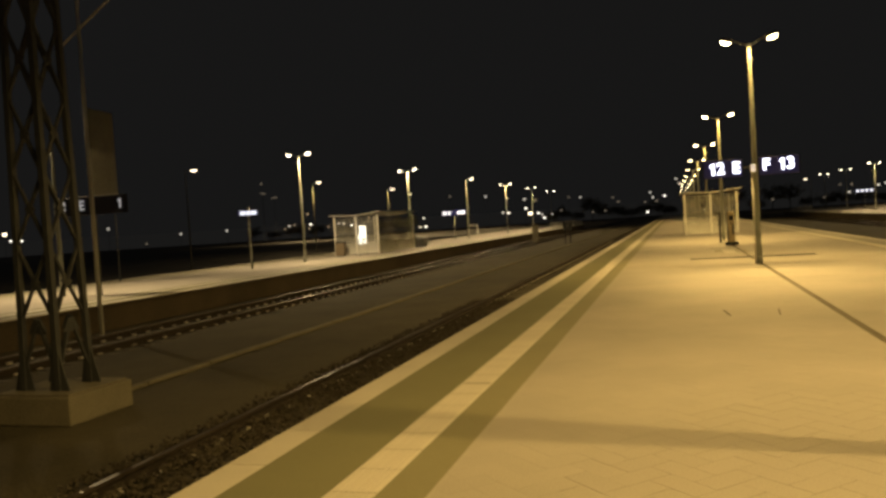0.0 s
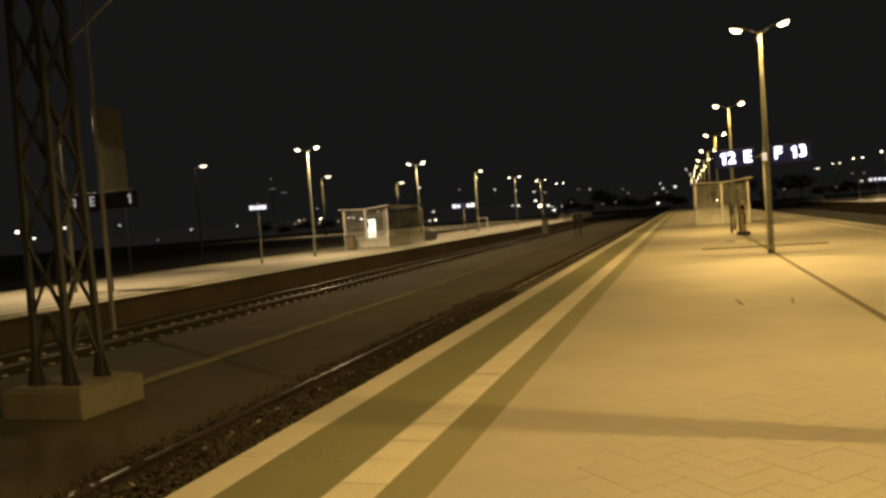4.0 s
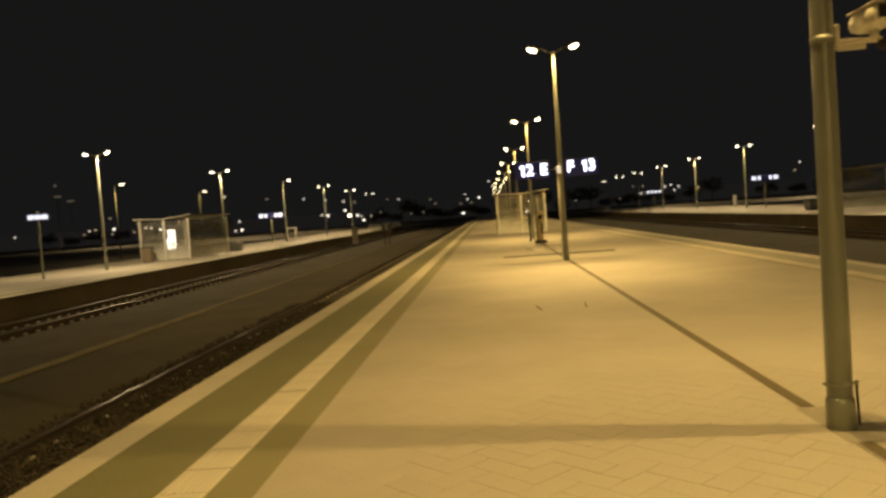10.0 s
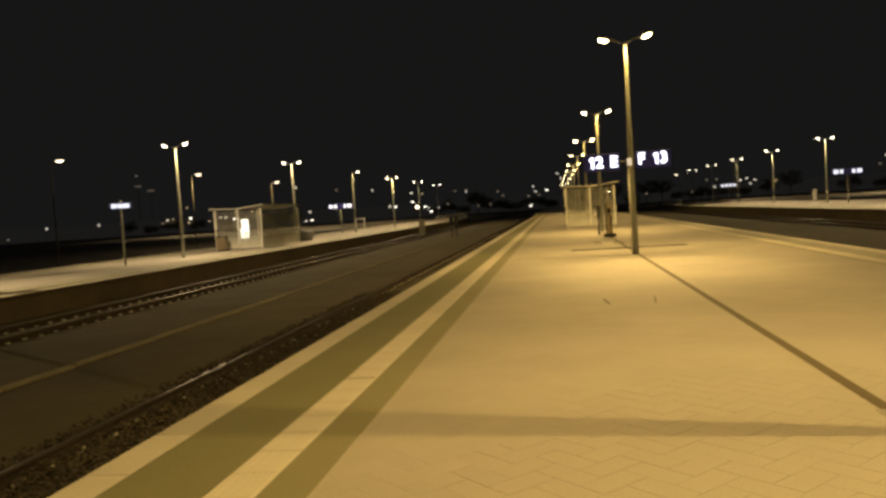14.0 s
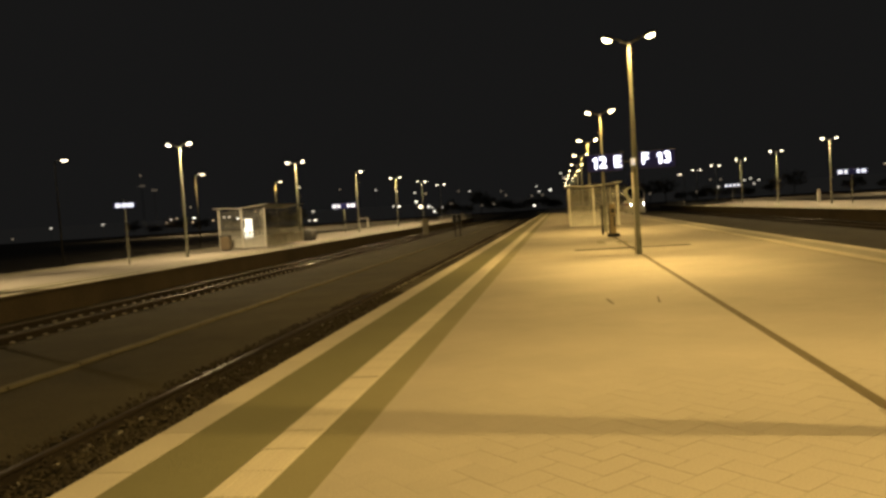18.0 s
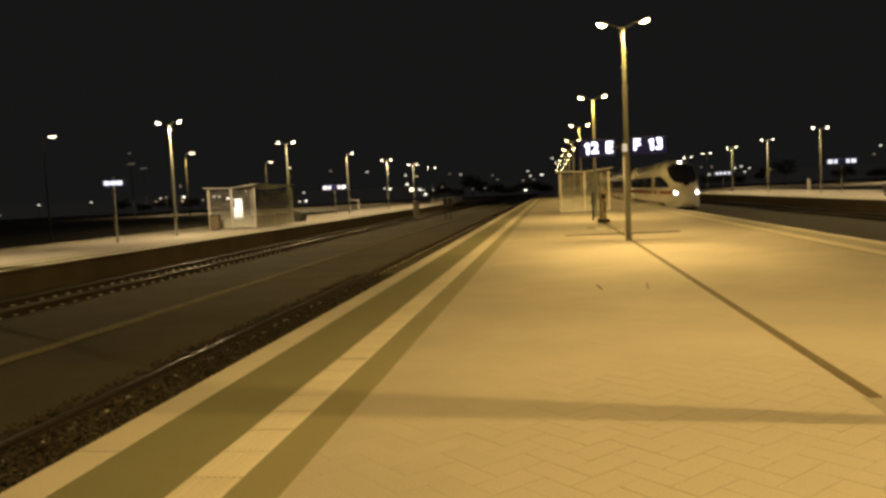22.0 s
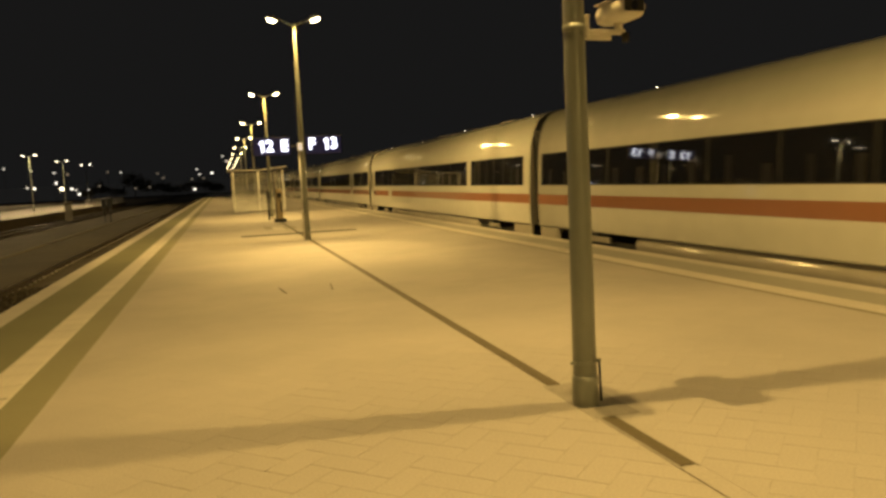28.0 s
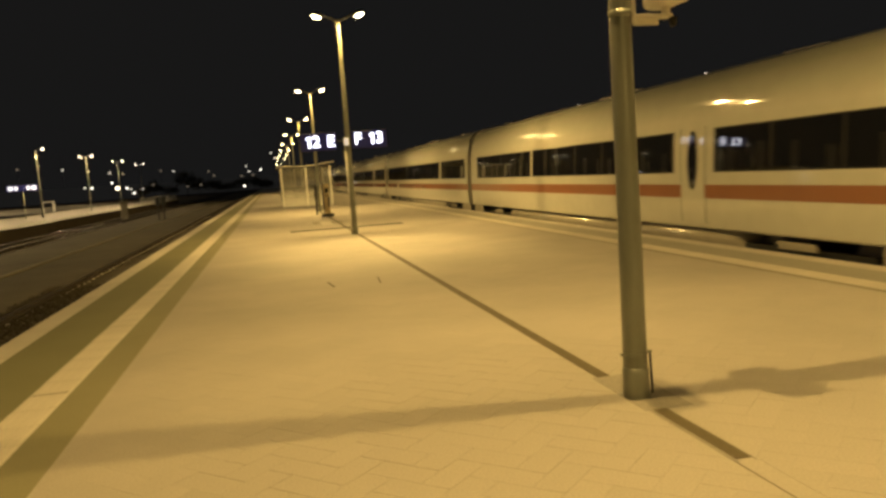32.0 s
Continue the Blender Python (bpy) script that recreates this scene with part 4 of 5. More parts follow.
# cabinet and short posts beside the far end of the western track
cab = empty("relay_cabinet", pose(-14.9, 84.0, BALLAST_Z), "grey concrete cabinet beside the track", "cabinet")
part("body", boxes((-0.32, 0.32, -0.3, 0.3, 0, 1.75), bevel=0.03), OLD_CONCRETE, cab)
part("lid", boxes((-0.37, 0.37, -0.35, 0.35, 1.75, 1.84), bevel=0.02), OLD_CONCRETE, cab)
for x, y in ((-10.3, 74.5), (-9.7, 73.6)):
    sg = empty("dwarf_signal", pose(x, y, BALLAST_Z), "short dark signal on a post beside the track", "signal", "dwarf signals")
    part("post", tubes(((0, 0, 0), (0, 0, 1.4), 0.06)), STEEL_DARK, sg)
    part("signal_head", boxes((-0.2, 0.2, -0.15, 0.15, 1.3, 2.1), bevel=0.03), STEEL_DARK, sg)
for x, y, count in ((WEST_EDGE - 0.2, 110.0, 14), (EAST_EDGE + 0.2, 138.0, 8)):
    fence = empty("end_fence", pose(x, y, 0), "low pale railing along the far end of a platform", "fence", "end fences")
    for k in range(count):
        part("fence_post", boxes((-0.03, 0.03, k * 3.0 - 0.03, k * 3.0 + 0.03, 0, 1.0)), WHITE_METAL, fence)
    for z in (0.5, 0.95):
        part("fence_rail", boxes((-0.025, 0.025, 0, count * 3.0 - 3.0, z - 0.025, z + 0.025)), WHITE_METAL, fence)
sp = empty("concrete_post", pose(30.2, 96.0, 0), "pale short post at the back of a far platform", "post")
part("post", boxes((-0.16, 0.16, -0.16, 0.16, 0, 1.45), bevel=0.02), WHITE_METAL, sp)
hoop = empty("barrier_hoop", pose(-27.1, 106.0, 0), "pale square hoop of two posts and a bar", "barrier")
for x in (-1.3, 0):
    part("post", boxes((x - 0.11, x + 0.11, -0.1, 0.1, 0, 1.45), bevel=0.02), WHITE_METAL, hoop)
part("top_bar", boxes((-1.19, -0.11, -0.08, 0.08, 1.28, 1.43), bevel=0.02), WHITE_METAL, hoop)


# ---- street lamps, trees and lights beyond the station ----
def street_lamp(m, label, height=8.5, heads=(1,)):
    s = empty("street_lamp", m, label, "street lamp", "distant street lamps")
    part("pole", tubes(((0, 0, 0), (0, 0, height), 0.09, 0.05)), OLD_CONCRETE, s, smooth=True)
    for h in heads:
        part("arm", tubes(((0, 0, height - 0.06), (h * 0.7, 0, height + 0.15), 0.04)), STEEL, s)
        part("lamp_head", boxes((h * 0.95 - 0.45, h * 0.95 + 0.45, -0.18, 0.18, height + 0.10, height + 0.22), bevel=0.03), HEAD, s)
        bm = bmesh.new()
        lathe(bm, [(0.04, -0.16), (0.13, -0.12), (0.18, -0.01)], 14, (h * 0.95, 0, height + 0.10), 2.2, 1.0)
        part("lens", bm, LENS_FAR, s, smooth=True)
    return s


GZ = BALLAST_Z - 0.12
sl = street_lamp(pose(-44.6, 63.0, GZ), "tall street lamp with one arm beyond the platforms", 9.3)
for x, y, r in ((-46.4, 93.5, 0), (-47.7, 125.0, 0), (51.2, 64.2, 180), (70.4, 94.0, 180)):
    copy_thing(sl, pose(x, y, GZ, 0, 0, r))
    if y < 130:
        lamp_light(x + (0.95 if r == 0 else -0.95), y, GZ + 9.1, 900, WARM)
street_lamp(pose(28.1, 180.0, GZ), "low street lamp with one arm past the end of a platform", 7.35, (-1,))
street_lamp(pose(80.3, 93.9, GZ), "tall street lamp with two arms beyond the platforms", 9.8, (-0.6, 0.6))

LANTERN = [LENS_DIM, LENS_PALE, LENS_YARD, LENS_FAR, LENS_DIM]
SIZE = [(0.40, 0.40, 0.34), (0.36, 0.34, 0.32), (0.46, 0.40, 0.36), (0.62, 0.6, 0.55), (1.3, 0.3, 0.16)]
glow_me = []
for lens in LANTERN:
    glow_bm = bmesh.new()
    lathe(glow_bm, [(0.05, -0.8), (0.6, -0.55), (1.0, 0), (0.7, 0.5), (0.1, 0.8)], 10)
    glow_me.append(mesh_of("lantern", glow_bm, lens))
# x, y, height and kind: 0 dim, 1 pale, 2 bright, 3 large and bright, 4 a long lit edge drawn as a glowing bar
FAR_LEFT = [(-143.3, 198.6, 3.8, 1), (-132.1, 206.2, 3.9, 1), (-110.6, 218.5, 7.6, 0), (-109.9, 218.9, 4.3, 2), (-115.8, 215.8, 4.2, 1), (-114.4, 216.6, 4.4, 0), (-117.0, 215.2, 3.3, 0), (-110.6, 219.0, 3.0, 0),
            (-105.0, 221.3, 3.1, 0), (-102.0, 222.7, 4.0, 1), (-100.6, 223.2, 3.9, 1), (-98.3, 224.3, 3.3, 2), (-93.3, 226.5, 5.3, 0), (-122.2, 212.2, 14.7, 4), (-119.4, 213.9, 13.3, 4), (-122.5, 212.1, 17.8, 0)]
FAR_WEST = [(-178.6, 168.4, 6.5, 3), (-176.6, 169.4, 6.6, 2), (-177.4, 169.1, 4.6, 2), (-175.2, 170.7, 4.4, 2), (-169.7, 176.4, 6.8, 2), (-158.9, 186.2, 6.5, 1), (-151.0, 192.6, 1.4, 0)]
FAR_MID = [(-76.8, 232.6, 4.0, 1), (-78.1, 232.2, 1.2, 1), (-76.3, 232.7, 1.3, 2), (-68.4, 235.2, 10.4, 0), (-57.5, 238.1, 9.6, 1), (-51.1, 239.5, 8.7, 1), (-80.4, 231.3, 11.9, 1), (-45.5, 240.7, 8.0, 1), (-42.1, 241.3, 7.5, 0),
           (-45.2, 240.7, 5.1, 2), (-43.9, 240.9, 3.4, 3), (-52.4, 239.3, 4.1, 1), (-50.6, 239.6, 3.9, 2), (-41.4, 241.4, 3.3, 2), (-40.3, 241.6, 2.9, 1), (-39.6, 241.7, 1.7, 2), (-37.2, 242.1, 2.8, 1), (-34.2, 242.5, 3.8, 0),
           (-31.7, 242.8, 7.7, 0), (-28.2, 243.3, 7.4, 1), (-20.7, 244.0, 2.8, 0), (-24.6, 243.7, 2.6, 0)]
FAR_AHEAD = [(-18.2, 244.2, 6.7, 0), (-16.7, 244.3, 5.3, 0), (-8.0, 244.8, 1.5, 2), (-7.0, 244.8, 7.5, 1), (-6.3, 245.2, 5.9, 1), (-5.2, 244.8, 4.7, 0), (-8.6, 244.8, 4.6, 0), (-2.9, 259.0, 6.4, 2), (0.8, 250.0, 11.3, 1), (1.9, 250.0, 9.7, 1)]
FAR_RIGHT = [(27.6, 243.3, 2.9, 0), (41.1, 241.4, 2.5, 0), (45.1, 240.7, 5.9, 0), (48.0, 240.2, 5.8, 0), (47.3, 240.3, 3.6, 1), (54.4, 238.8, 5.1, 1), (56.1, 238.4, 5.5, 1), (58.3, 237.9, 4.9, 1), (57.0, 238.2, 3.9, 1),
             (90.5, 227.6, 9.2, 1), (88.9, 227.9, 6.9, 0), (141.5, 200.3, 4.2, 0), (138.6, 202.4, 0.6, 0), (129.4, 208.4, 12.1, 0)]
for x, y, z, k in FAR_LEFT + FAR_WEST + FAR_MID + FAR_AHEAD + FAR_RIGHT:
    dl = tagged(empty("distant_lamp", pose(x, y, GZ), "small warm light far behind the station", "lamp", "distant lamps"))
    part("pole", boxes((-0.035, 0.035, -0.035, 0.035, 0, z - GZ - 0.3)), STEEL_DARK, dl)
    g = new("lantern", glow_me[k])
    g.parent = dl
    g.location = (0, 0, z - GZ)
    g.scale = [c * random.uniform(0.85, 1.1) for c in SIZE[k]]

# unseen spots, added near the far lamps to brighten the dark ground between
for x, y, z in ((-61, 252, 9.6), (-82, 236, 12), (-113, 223, 7.4), (-60, 190, 8.2), (59.8, 253, 6.8), (93.6, 232, 9.3), (132, 213, 12.2), (83, 206, 8.2)):
    lamp_light(x, y, z - 0.5, 11000, WARM)

# trees and bushes behind the tracks, hardly lit
def tree_meshes(height, spread):
    """A tapered trunk with limbs, and a crown of small leaf clumps with gaps."""
    bm = bmesh.new()
    tube(bm, (0, 0, 0), (0, 0, height * 0.55), height * 0.022, height * 0.012, seg=6)
    tips = []
    for k in range(9):
        a, z = k * 2.4, height * random.uniform(0.28, 0.52)
        tip = (spread * random.uniform(0.45, 0.85) * math.cos(a), spread * random.uniform(0.45, 0.85) * math.sin(a), z + height * random.uniform(0.14, 0.36))
        tube(bm, (0, 0, z), tip, height * 0.009, height * 0.003, seg=4)
        tips.append(tip)
    trunk_me = mesh_of("trunk", bm, BARK)
    verts, faces = [], []
    for _ in range(420):
        tx, ty, tz = random.choice(tips + [(0, 0, height * 0.78)])
        r = spread * 0.42
        c = Vector((random.gauss(tx, r * 0.5), random.gauss(ty, r * 0.5), max(height * 0.2, random.gauss(tz, r * 0.42))))
        a = Vector((random.uniform(-1, 1), random.uniform(-1, 1), random.uniform(-1, 1))).normalized()
        b = a.orthogonal().normalized()
        q, n = spread * random.uniform(0.05, 0.11), len(verts)
        verts += [c + q * a, c + q * b, c - q * a * 0.8, c - q * b, c + q * 0.5 * a.cross(b)]
        faces += [(n, n + 1, n + 4), (n + 1, n + 2, n + 4), (n + 2, n + 3, n + 4), (n + 3, n, n + 4)]
    crown_me = bpy.data.meshes.new("crown")
    crown_me.from_pydata(verts, [], faces)
    crown_me.materials.append(LEAF)
    return trunk_me, crown_me


kinds = [tree_meshes(7.0, 3.4), tree_meshes(9.5, 4.0), tree_meshes(4.2, 3.2), tree_meshes(5.5, 3.6)]
for x, y, step, count in ((-46, 296, 5.0, 10), (6, 305, 5.5, 6), (38, 300, 6.5, 8), (-170, 285, 8.0, 10), (104, 285, 8.0, 9)):
    for k in range(count):
        tk, cr = random.choice(kinds)
        tree = empty("tree", pose(x + k * step + random.uniform(-1.5, 1.5), y + random.uniform(-5, 8), GZ, 0, 0, random.uniform(0, 360)), "dark leafy tree hardly lit far behind the station", "tree", "distant trees")
        for nm, me in (("trunk", tk), ("crown", cr)):
            new(nm, me).parent = tree

# glowing ring wall, added as painted haze over the dark edge of the ground
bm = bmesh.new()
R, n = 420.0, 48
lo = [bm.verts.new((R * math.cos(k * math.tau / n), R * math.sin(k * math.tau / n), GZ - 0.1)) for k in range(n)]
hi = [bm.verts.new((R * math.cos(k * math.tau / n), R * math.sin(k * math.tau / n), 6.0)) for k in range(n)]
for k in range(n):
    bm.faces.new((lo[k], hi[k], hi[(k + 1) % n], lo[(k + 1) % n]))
tagged(part("backdrop", bm, PAINTED_HAZE), "ring wall glowing in the sky's tone, added to cover the dark ground", "backdrop", kind="structure")


# ---- the train ----
PROFILE = [(0.80, 0.0), (0.93, 0.03), (0.985, 0.13), (1.0, 0.26), (0.995, 0.40), (0.98, 0.52), (0.962, 0.64), (0.935, 0.73), (0.88, 0.82), (0.80, 0.89), (0.69, 0.94), (0.50, 0.975), (0.25, 0.993), (0.0, 1.0)]
NOSE = [(0.26, 0.03, 1.06, 0.96), (0.30, 0.20, 1.19, 0.86), (0.42, 0.37, 1.35, 0.75), (0.60, 0.475, 1.53, 0.66), (0.78, 0.535, 1.76, 0.60), (0.95, 0.59, 2.02, 0.56), (1.12, 0.70, 2.25, 0.53), (1.35, 0.905, 2.43, 0.50), (1.7, 1.045, 2.65, 0.50), (2.2, 1.14, 2.95, 0.50),
        (2.8, 1.23, 3.32, 0.50), (3.1, 1.265, 3.51, 0.53), (3.4, 1.30, 3.68, 0.70), (3.7, 1.335, 3.835, 0.86), (4.0, 1.36, 3.96, 0.86), (4.8, 1.40, 4.13, 0.86), (5.8, 1.425, 4.22, 0.86), (7.5, 1.425, 4.25, 0.88)]
FLAT = (1.425, 4.25, 0.88)


def section(u, nose):
    """Half width, roof height and lower edge at u metres behind the nose."""
    if not nose or u >= NOSE[-1][0]:
        return FLAT
    u = max(u, NOSE[0][0])
    for k in range(len(NOSE) - 1):
        p, q = NOSE[k], NOSE[k + 1]
        if u > q[0]:
            continue
        o, r = NOSE[max(k - 1, 0)], NOSE[min(k + 2, len(NOSE) - 1)]
        d = q[0] - p[0]
        t = (u - p[0]) / d
        res = []
        for c in (1, 2):
            m0, m1 = (q[c] - o[c]) / (q[0] - o[0]) * d, (r[c] - p[c]) / (r[0] - p[0]) * d
            res.append((2 * t ** 3 - 3 * t ** 2 + 1) * p[c] + (t ** 3 - 2 * t ** 2 + t) * m0 + (3 * t ** 2 - 2 * t ** 3) * q[c] + (t ** 3 - t ** 2) * m1)
        return res[0], res[1], p[3] + (q[3] - p[3]) * t
    return FLAT


def along(f):
    """x and z of the profile at f (0 to 1 over its points), unscaled."""
    f = max(0.0, min(0.99999, f)) * (len(PROFILE) - 1)
    k = int(f)
    a, b = PROFILE[k], PROFILE[k + 1]
    return a[0] + (b[0] - a[0]) * (f - k), a[1] + (b[1] - a[1]) * (f - k)


def side_x(u, z, nose):
    """Half width of the body at height z."""
    w, h, b = section(u, nose)
    zn = (z - 0.30) / (h - 0.30) if nose and u < 7.5 else (z - 0.30) / (FLAT[1] - 0.30)
    for (x0, z0), (x1, z1) in zip(PROFILE, PROFILE[1:]):
        if zn <= z1:
            return w * (x0 + (x1 - x0) * max(0.0, (zn - z0) / (z1 - z0)))
    return 0.0


def hull(us, nose):
    """The outer skin over the stations us."""
    bm = bmesh.new()
    rings = []
    n = 26
    for u in us:
        w, h, b = section(u, nose)
        lo = max(0.0, (b - 0.30) / (h - 0.30))
        half = []
        zs = [lo + (1 - lo) * along(k / n)[1] for k in range(n + 1)]
        for zn in zs:
            for (x0, z0), (x1, z1) in zip(PROFILE, PROFILE[1:]):
                if zn <= z1 + 1e-9:
                    half.append((w * (x0 + (x1 - x0) * max(0.0, (zn - z0) / (z1 - z0))), 0.30 + (h - 0.30) * zn))
                    break
        half[-1] = (0.0, h)
        ring = [bm.verts.new((-x, u, z)) for x, z in half] + [bm.verts.new((x, u, z)) for x, z in half[-2::-1]]
        rings.append(ring)
    for a, b in zip(rings, rings[1:]):
        for k in range(len(a) - 1):
            bm.faces.new((a[k], a[k + 1], b[k + 1], b[k]))
        bm.faces.new((a[-1], a[0], b[0], b[-1]))
    bm.faces.new(rings[0])
    bm.faces.new(rings[-1][::-1])
    return bm


def patch(bm, u0, u1, z0, z1, side, nose, out=0.006, nu=4, nz=4, front=None):
    """A skin patch on one side, slightly proud; front(z) moves its leading edge."""
    grid = []
    for i in range(nu + 1):
        row = []
        for j in range(nz + 1):
            z = z0 + (z1 - z0) * j / nz
            a = front(z) if front else u0
            u = a + (u1 - a) * i / nu
            row.append(bm.verts.new((side * (side_x(u, z, nose) + out), u, z)))
        grid.append(row)
    for i in range(nu):
        for j in range(nz):
            q = (grid[i][j], grid[i + 1][j], grid[i + 1][j + 1], grid[i][j + 1])
            bm.faces.new(q if side > 0 else q[::-1])
    return bm


def oval(bm, u, z, ru, rz, side, nose, out=0.010, slant=0.0, dome=0.0):
    """An oval patch on the skin in rings, so that it follows the curve."""
    def at(r, a):
        uu, zz = u + r * ru * math.cos(a), z + r * rz * math.sin(a) + slant * r * math.cos(a)
        return bm.verts.new((side * (side_x(uu, zz, nose) + out + dome * (1 - r * r)), uu - dome * (1 - r * r), zz))
    c = at(0.0, 0.0)
    rings = [[at(r, k * math.tau / 20) for k in range(20)] for r in (0.35, 0.7, 1.0)]
    for k in range(20):
        n = (k + 1) % 20
        quads = [(c, rings[0][k], rings[0][n])] + [(a[k], b[k], b[n], a[n]) for a, b in zip(rings, rings[1:])]
        for q in quads:
            bm.faces.new(q if side > 0 else q[::-1])
    return bm


WIN_LO, WIN_HI, RED_LO, RED_HI = 2.07, 2.90, 1.51, 1.79


def fit_out(coach, nose, bands, doors, stripes):
    """Windows, doors, stripe, skirt and bogies of one coach; the same on both sides."""
    for side in (-1, 1):
        for a, b in bands:
            n = max(1, round((b - a) / 1.95))
            part("window_band", patch(bmesh.new(), a - 0.05, b + 0.05, WIN_LO - 0.03, WIN_HI + 0.03, side, nose, 0.004, 6), TRAIN_BLACK, coach)
            for k in range(n):
                u0, u1 = a + (b - a) * k / n + 0.03, a + (b - a) * (k + 1) / n - 0.03
                wd = part("window", patch(bmesh.new(), u0, u1, WIN_LO, WIN_HI, side, nose, 0.012, 2), TRAIN_WINDOW, coach, smooth=True)
                if random.random() < 0.22:
                    c = random.uniform(u0 + 0.25, u1 - 0.45)
                    part("partition", patch(bmesh.new(), c, c + random.uniform(0.12, 0.35), WIN_LO, WIN_HI, side, nose, 0.0075, 1), SEAT, wd)
                else:
                    c = random.uniform(u0 + 0.1, u0 + 0.4)
                    while c < u1 - 0.45:
                        part("seat_back", patch(bmesh.new(), c, c + random.uniform(0.14, 0.30), WIN_LO, WIN_LO + random.uniform(0.32, 0.55), side, nose, 0.0075, 1), SEAT, wd)
                        c += random.uniform(0.7, 1.1)
        for d in doors:
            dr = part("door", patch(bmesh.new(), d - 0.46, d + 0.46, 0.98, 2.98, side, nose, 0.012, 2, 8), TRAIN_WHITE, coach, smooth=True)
            part("door_window", oval(bmesh.new(), d, 2.30, 0.20, 0.62, side, nose, 0.018), TRAIN_GLASS, dr)
            for e in (-0.48, 0.48):
                part("door_seam", patch(bmesh.new(), d + e - 0.012, d + e + 0.012, 0.98, 2.98, side, nose, 0.006, 1, 8), TRAIN_BLACK, coach)
        for a, b in stripes:
            part("stripe", patch(bmesh.new(), a, b, RED_LO, RED_HI, side, nose, 0.008, max(2, int((b - a) / 0.3)), 3), TRAIN_RED, coach, "red stripe", smooth=True)


def underside(coach, u0, u1, lead=5.2):
    """Rounded fairing between two dark bogies."""
    a, b = u0 + lead, u1 - 5.2
    bm = bmesh.new()
    rings = []
    for u in (a, a + 0.25, b - 0.25, b):
        k = 0.9 if u in (a, b) else 1.0
        half = [(1.20 + 0.17 * math.sin(radians(q)), 0.64 + 0.22 * math.cos(radians(q))) for q in range(0, 181, 15)]
        rings.append([bm.verts.new((x * k, u, z)) for x, z in half] + [bm.verts.new((-x * k, u, z)) for x, z in half[::-1]])
    for p, q in zip(rings, rings[1:]):
        for k in range(26):
            bm.faces.new((q[k], q[(k + 1) % 26], p[(k + 1) % 26], p[k]))
    bm.faces.new(rings[0])
    bm.faces.new(rings[-1][::-1])
    bmesh.ops.recalc_face_normals(bm, faces=bm.faces)
    part("fairing", bm, TRAIN_SKIRT, coach, smooth=True)
    for p, q in ((u0 + 0.12, u0 + 1.55), (u1 - 1.35, u1 - 0.12)):
        if p > 3.0:
            for s in (-1, 1):
                part("end_skirt", boxes((min(s * 1.28, s * 1.36), max(s * 1.28, s * 1.36), p, q, 0.50, 0.862), bevel=0.025), TRAIN_SKIRT, coach)
    for c in (u0 + 3.6, u1 - 3.6):
        bg = part("bogie", boxes((-1.20, -1.05, c - 1.75, c + 1.75, 0.42, 0.66), (1.05, 1.20, c - 1.75, c + 1.75, 0.42, 0.66), (-1.0, 1.0, c - 0.35, c + 0.35, 0.40, 0.80), (-1.22, 1.22, c - 0.3, c + 0.3, 0.60, 0.86), bevel=0.03), TRAIN_BLACK, coach)
        for s in (-1.27, 1.27):
            part("side_plate", boxes((s - 0.04, s + 0.04, c - 0.5, c + 0.5, 0.62, 0.78), bevel=0.03), TRAIN_SKIRT, bg, "pale plate amid the bogie")
        for w in (-1.25, 1.25):
            part("wheelset", tubes(((-0.82, c + w, 0.43), (-0.69, c + w, 0.43), 0.43), ((0.69, c + w, 0.43), (0.82, c + w, 0.43), 0.43), ((-0.7, c + w, 0.43), (0.7, c + w, 0.43), 0.08), seg=20), TRAIN_GREY, bg)


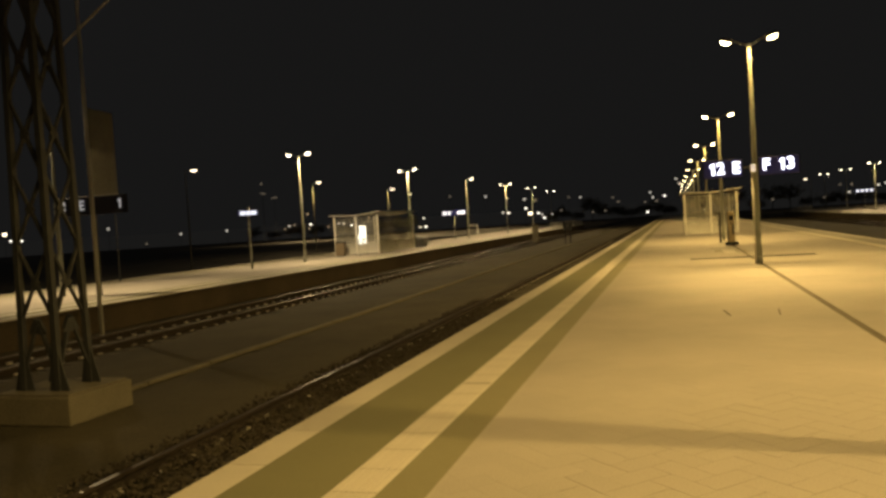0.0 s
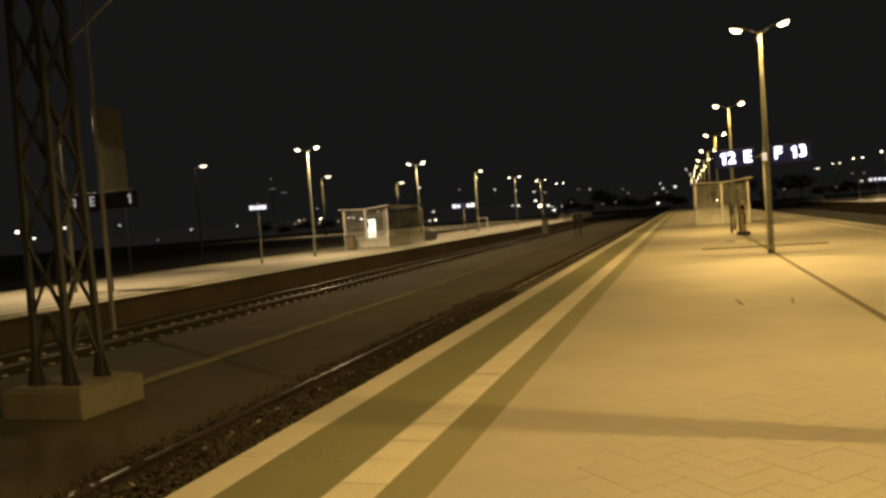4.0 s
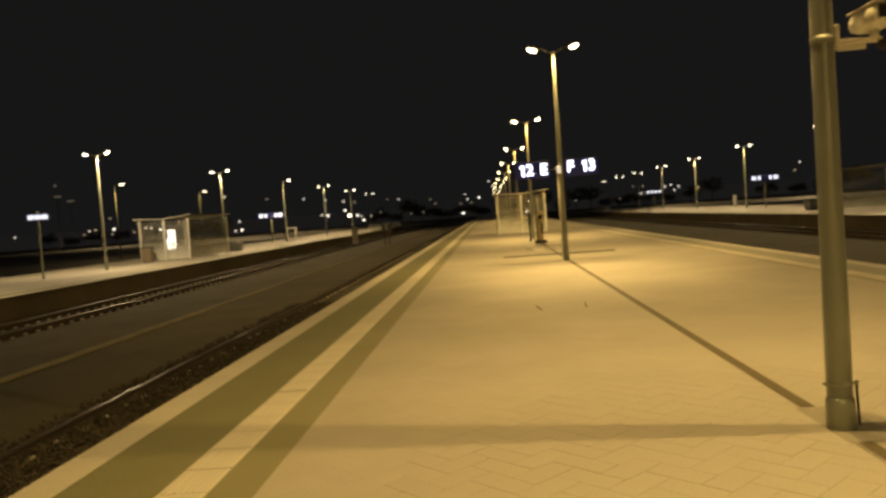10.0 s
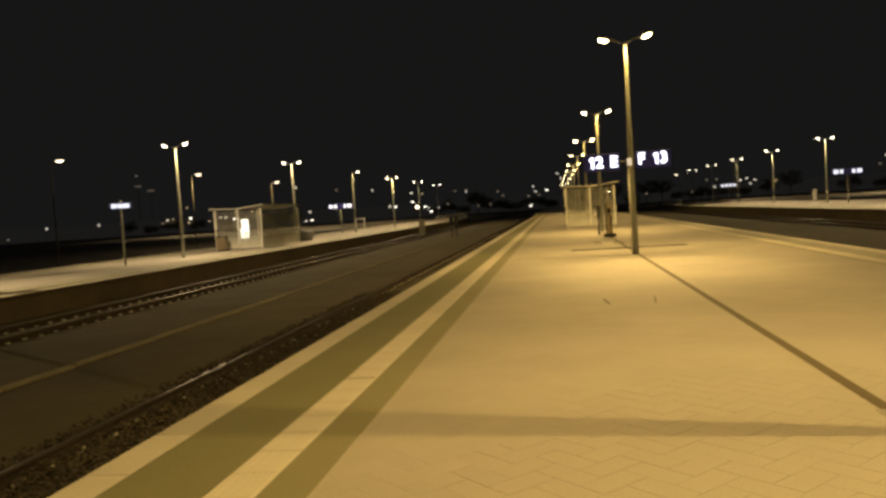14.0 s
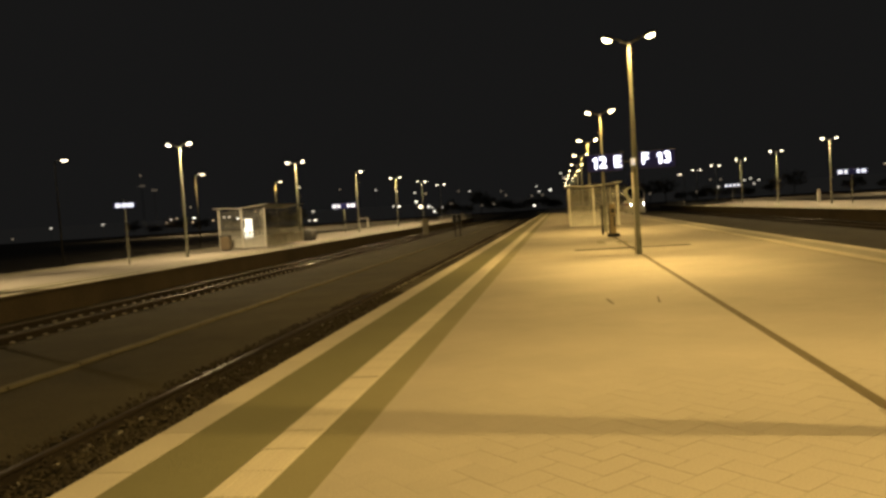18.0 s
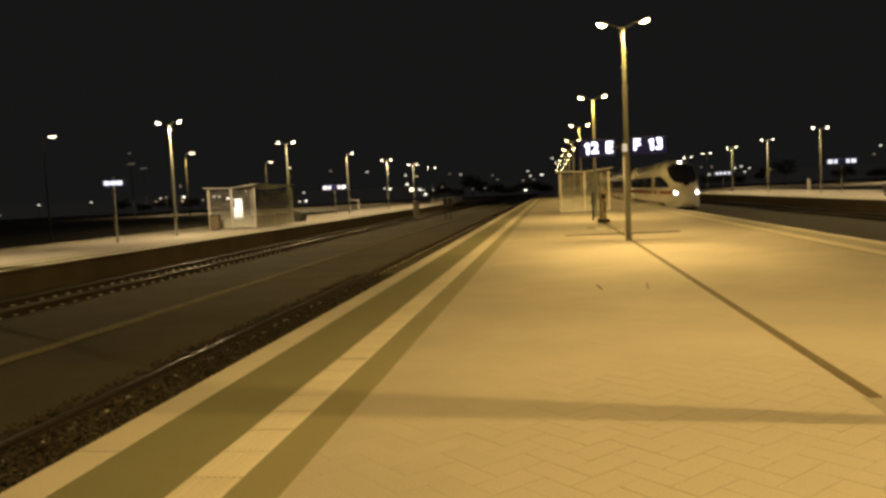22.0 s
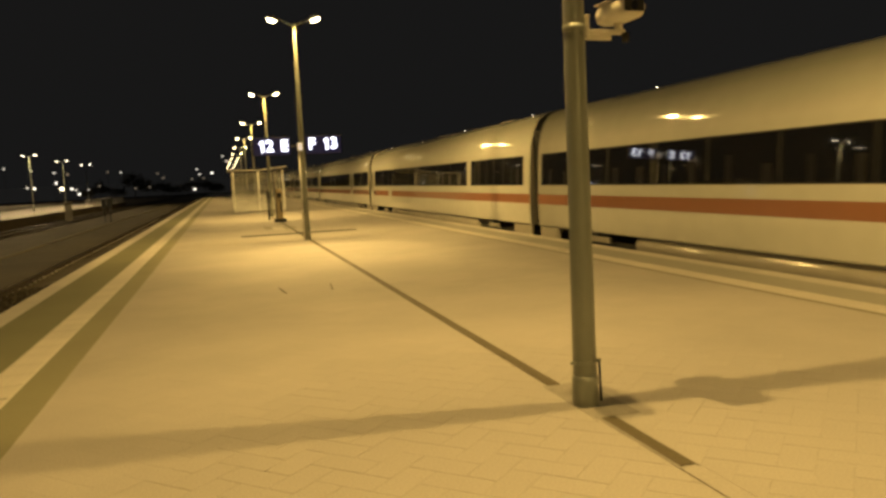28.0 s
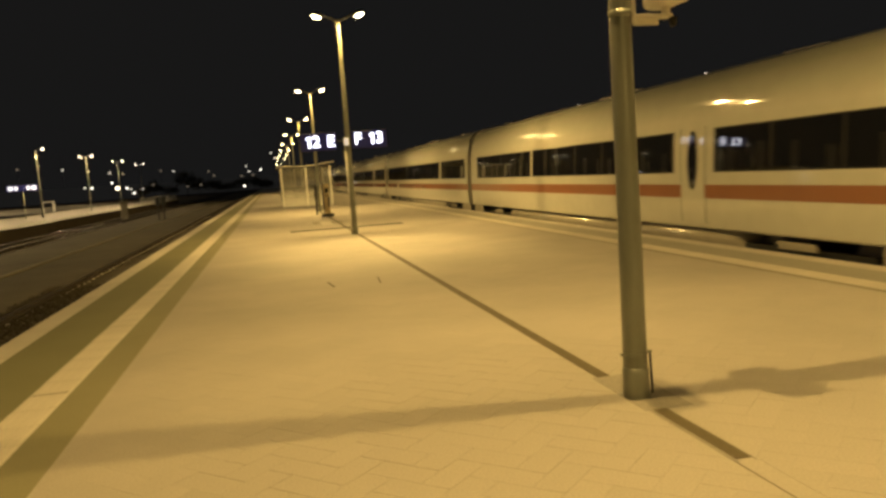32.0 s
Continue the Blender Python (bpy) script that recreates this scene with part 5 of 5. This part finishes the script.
def end_coach(train):
    us = [0.26, 0.265, 0.275, 0.29, 0.31, 0.35, 0.42, 0.51, 0.60, 0.69, 0.78, 0.84] + [0.9 + 0.15 * k for k in range(17)] + [3.42, 3.46, 3.6, 3.8, 4.0, 4.2, 4.5, 4.8, 5.1, 5.4, 5.8, 6.4, 7.0, 7.5, 12, 18, 24, 27.75]
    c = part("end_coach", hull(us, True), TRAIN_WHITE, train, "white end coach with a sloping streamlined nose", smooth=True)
    # windscreen: the skin above a line that rises towards the rear
    bm = bmesh.new()
    grid = []
    stations = [1.02 + 0.15 * k for k in range(19)]
    for u in stations:
        w, h, b = section(u, True)
        lo = min(2.24 + 0.22 * (u - 1.0) + 0.10 * (u - 1.0) ** 2, h - 0.015)
        row = []
        for k in range(-10, 11):
            f = 1 - abs(k) / 10
            z = lo + (h - lo) * (1 - (1 - f) ** 2.0)
            x = side_x(u, z, True) if k else 0.0
            row.append(bm.verts.new((math.copysign(x + 0.006, k) if k else 0.0, u, z + 0.012)))
        grid.append(row)
    for p, q in zip(grid, grid[1:]):
        for k in range(20):
            bm.faces.new((p[k], q[k], q[k + 1], p[k + 1]))
    part("windscreen", bm, TRAIN_GLASS, c, "large black wraparound windscreen", smooth=True)
    fit_out(c, True, [(10.1, 27.45)], [9.2], [(1.72, 5.2), (7.0, 27.7)])
    for side in (-1, 1):
        fr = lambda z: 2.22 + 1.65 * (z - WIN_LO) + 2.6 * max(0.0, z - WIN_LO) ** 4 + 0.3 * max(0.0, z - WIN_LO) ** 2
        part("window_band", patch(bmesh.new(), 3.0, 8.2, WIN_LO - 0.03, WIN_HI + 0.02, side, True, 0.005, 30, 8, lambda z: fr(z) - 0.05), TRAIN_BLACK, c)
        part("cab_side_window", patch(bmesh.new(), 3.1, 8.15, WIN_LO, WIN_HI, side, True, 0.012, 30, 8, fr), TRAIN_GLASS, c, smooth=True)
        hl = part("headlight_housing", oval(bmesh.new(), 1.32, 1.665, 0.30, 0.135, side, True, 0.010, 0.085, 0.02), LAMP_GLASS, c)
        part("headlight", oval(bmesh.new(), 1.24, 1.635, 0.15, 0.10, side, True, 0.016, 0.03, 0.018), HEADLIGHT, hl, "bright white headlight")
        part("emblem", patch(bmesh.new(), 5.55, 6.45, 1.46, 1.84, side, True, 0.006, 3, 3), EMBLEM, c, "pale plain emblem in the gap of the stripe")
        part("caption_bar", patch(bmesh.new(), 5.75, 6.15, 1.25, 1.285, side, True, 0.006, 2, 1), TRAIN_GREY, c)
        part("marker_lamp", oval(bmesh.new(), 0.92, 1.29, 0.11, 0.04, side, True, 0.012), WHITE_METAL, c)
    bm = bmesh.new()
    lathe(bm, [(0.03, -0.02), (0.085, 0.0), (0.06, 0.012), (0.02, 0.018)], 12, (0, 0, 0), 1.5, 1.45)
    bm.transform(Matrix.Translation((0, 3.93, 3.955)) @ Matrix.Rotation(radians(24), 4, "X"))
    part("roof_headlight", bm, TOP_LAMP, c, "bright white lamp above the windscreen", smooth=True)
    bm = bmesh.new()
    for k in (10.2,):
        box(bm, -0.02, 0.02, k, k + 0.22, 4.20, 4.36)
    part("antenna", bm, TRAIN_GREY, c)
    for side in (-1, 1):
        part("apron_seam", patch(bmesh.new(), 1.2, 3.4, 0.885, 0.91, side, True, 0.006, 14, 1), TRAIN_BLACK, c)
    part("nose_apron", boxes((-0.75, 0.75, 1.5, 3.3, 0.30, 0.52), bevel=0.05), TRAIN_BLACK, c)
    underside(c, 1.8, 27.9, 5.9)
    return c


def coach_at(train, u0, u1, bands, doors, gap=None):
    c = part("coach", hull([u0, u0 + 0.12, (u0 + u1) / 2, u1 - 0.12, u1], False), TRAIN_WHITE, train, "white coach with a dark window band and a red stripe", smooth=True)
    stripes = [(u0 + 0.02, u0 + gap), (u0 + gap + 0.8, u1 - 0.02)] if gap else [(u0 + 0.02, u1 - 0.02)]
    fit_out(c, False, bands, doors, stripes)
    bm = boxes((-0.35, 0.35, u0 + 11.0, u0 + 13.5, 4.20, 4.256), bevel=0.03)
    part("roof_unit", bm, TRAIN_GREY, c)
    part("roof_unit", boxes((-0.3, 0.3, u0 + 4.0, u0 + 5.2, 4.20, 4.254), bevel=0.03), TRAIN_GREY, c)
    underside(c, u0, u1)
    return c


def gangway(train, u):
    bm = bmesh.new()
    for k in range(5):
        y = u - 0.32 + k * 0.128
        box(bm, -1.22, 1.22, y, y + 0.128, 0.80, 3.62, bevel=0.04)
    return part("gangway_bellows", bm, TRAIN_BLACK, train, "black folded bellows between two coaches")


train = empty("express_train", pose(TRACK_13, 294, RAIL_Z), "white express train with a red stripe running along the platform", "train")
PITCH = 25.65
GAP = 28.05
end_coach(train)
plan_a = ([(0.57, 5.55), (6.1, 23.85)], [24.62])
plan_b = ([(0.5, 5.85), (7.5, 16.85), (17.1, 24.0)], [6.68])
made = {}
for k in range(6):
    g = GAP + k * PITCH
    gangway(train, g)
    kind_ = k % 2
    bands, doors = (plan_a, plan_b)[kind_]
    if kind_ not in made:
        u0 = g + 0.28
        made[kind_] = (coach_at(train, u0, u0 + PITCH - 0.56, [(u0 + a, u0 + b) for a, b in bands], [u0 + d for d in doors], 19.15 if kind_ == 0 else None), k)
    else:
        src, k0 = made[kind_]
        copies = {}
        for o in (src, *src.children_recursive):
            copies[o] = o.copy()
            scene.collection.objects.link(copies[o])
            copies[o].parent = copies.get(o.parent, train)
        copies[src].location.y += (k - k0) * PITCH

block_paving()


# ---- what moves ----
def motions():
    rows = [(0.0, 294.0), (4.0, 251.0), (8.0, 208.5), (12.0, 166.0), (14.5, 139.6), (16.5, 118.4), (19.0, 91.3), (21.0, 69.6), (23.0, 46.8), (24.0, 35.75), (25.0, 24.75), (26.0, 13.75),
            (27.2, 1.2), (28.5, -12.0), (29.0, -17.2), (30.0, -26.9), (31.0, -36.4), (31.6, -41.9), (32.0, -45.5)]
    walk(train, [(t, pose(TRACK_13, y, RAIL_Z)) for t, y in rows])


motions()
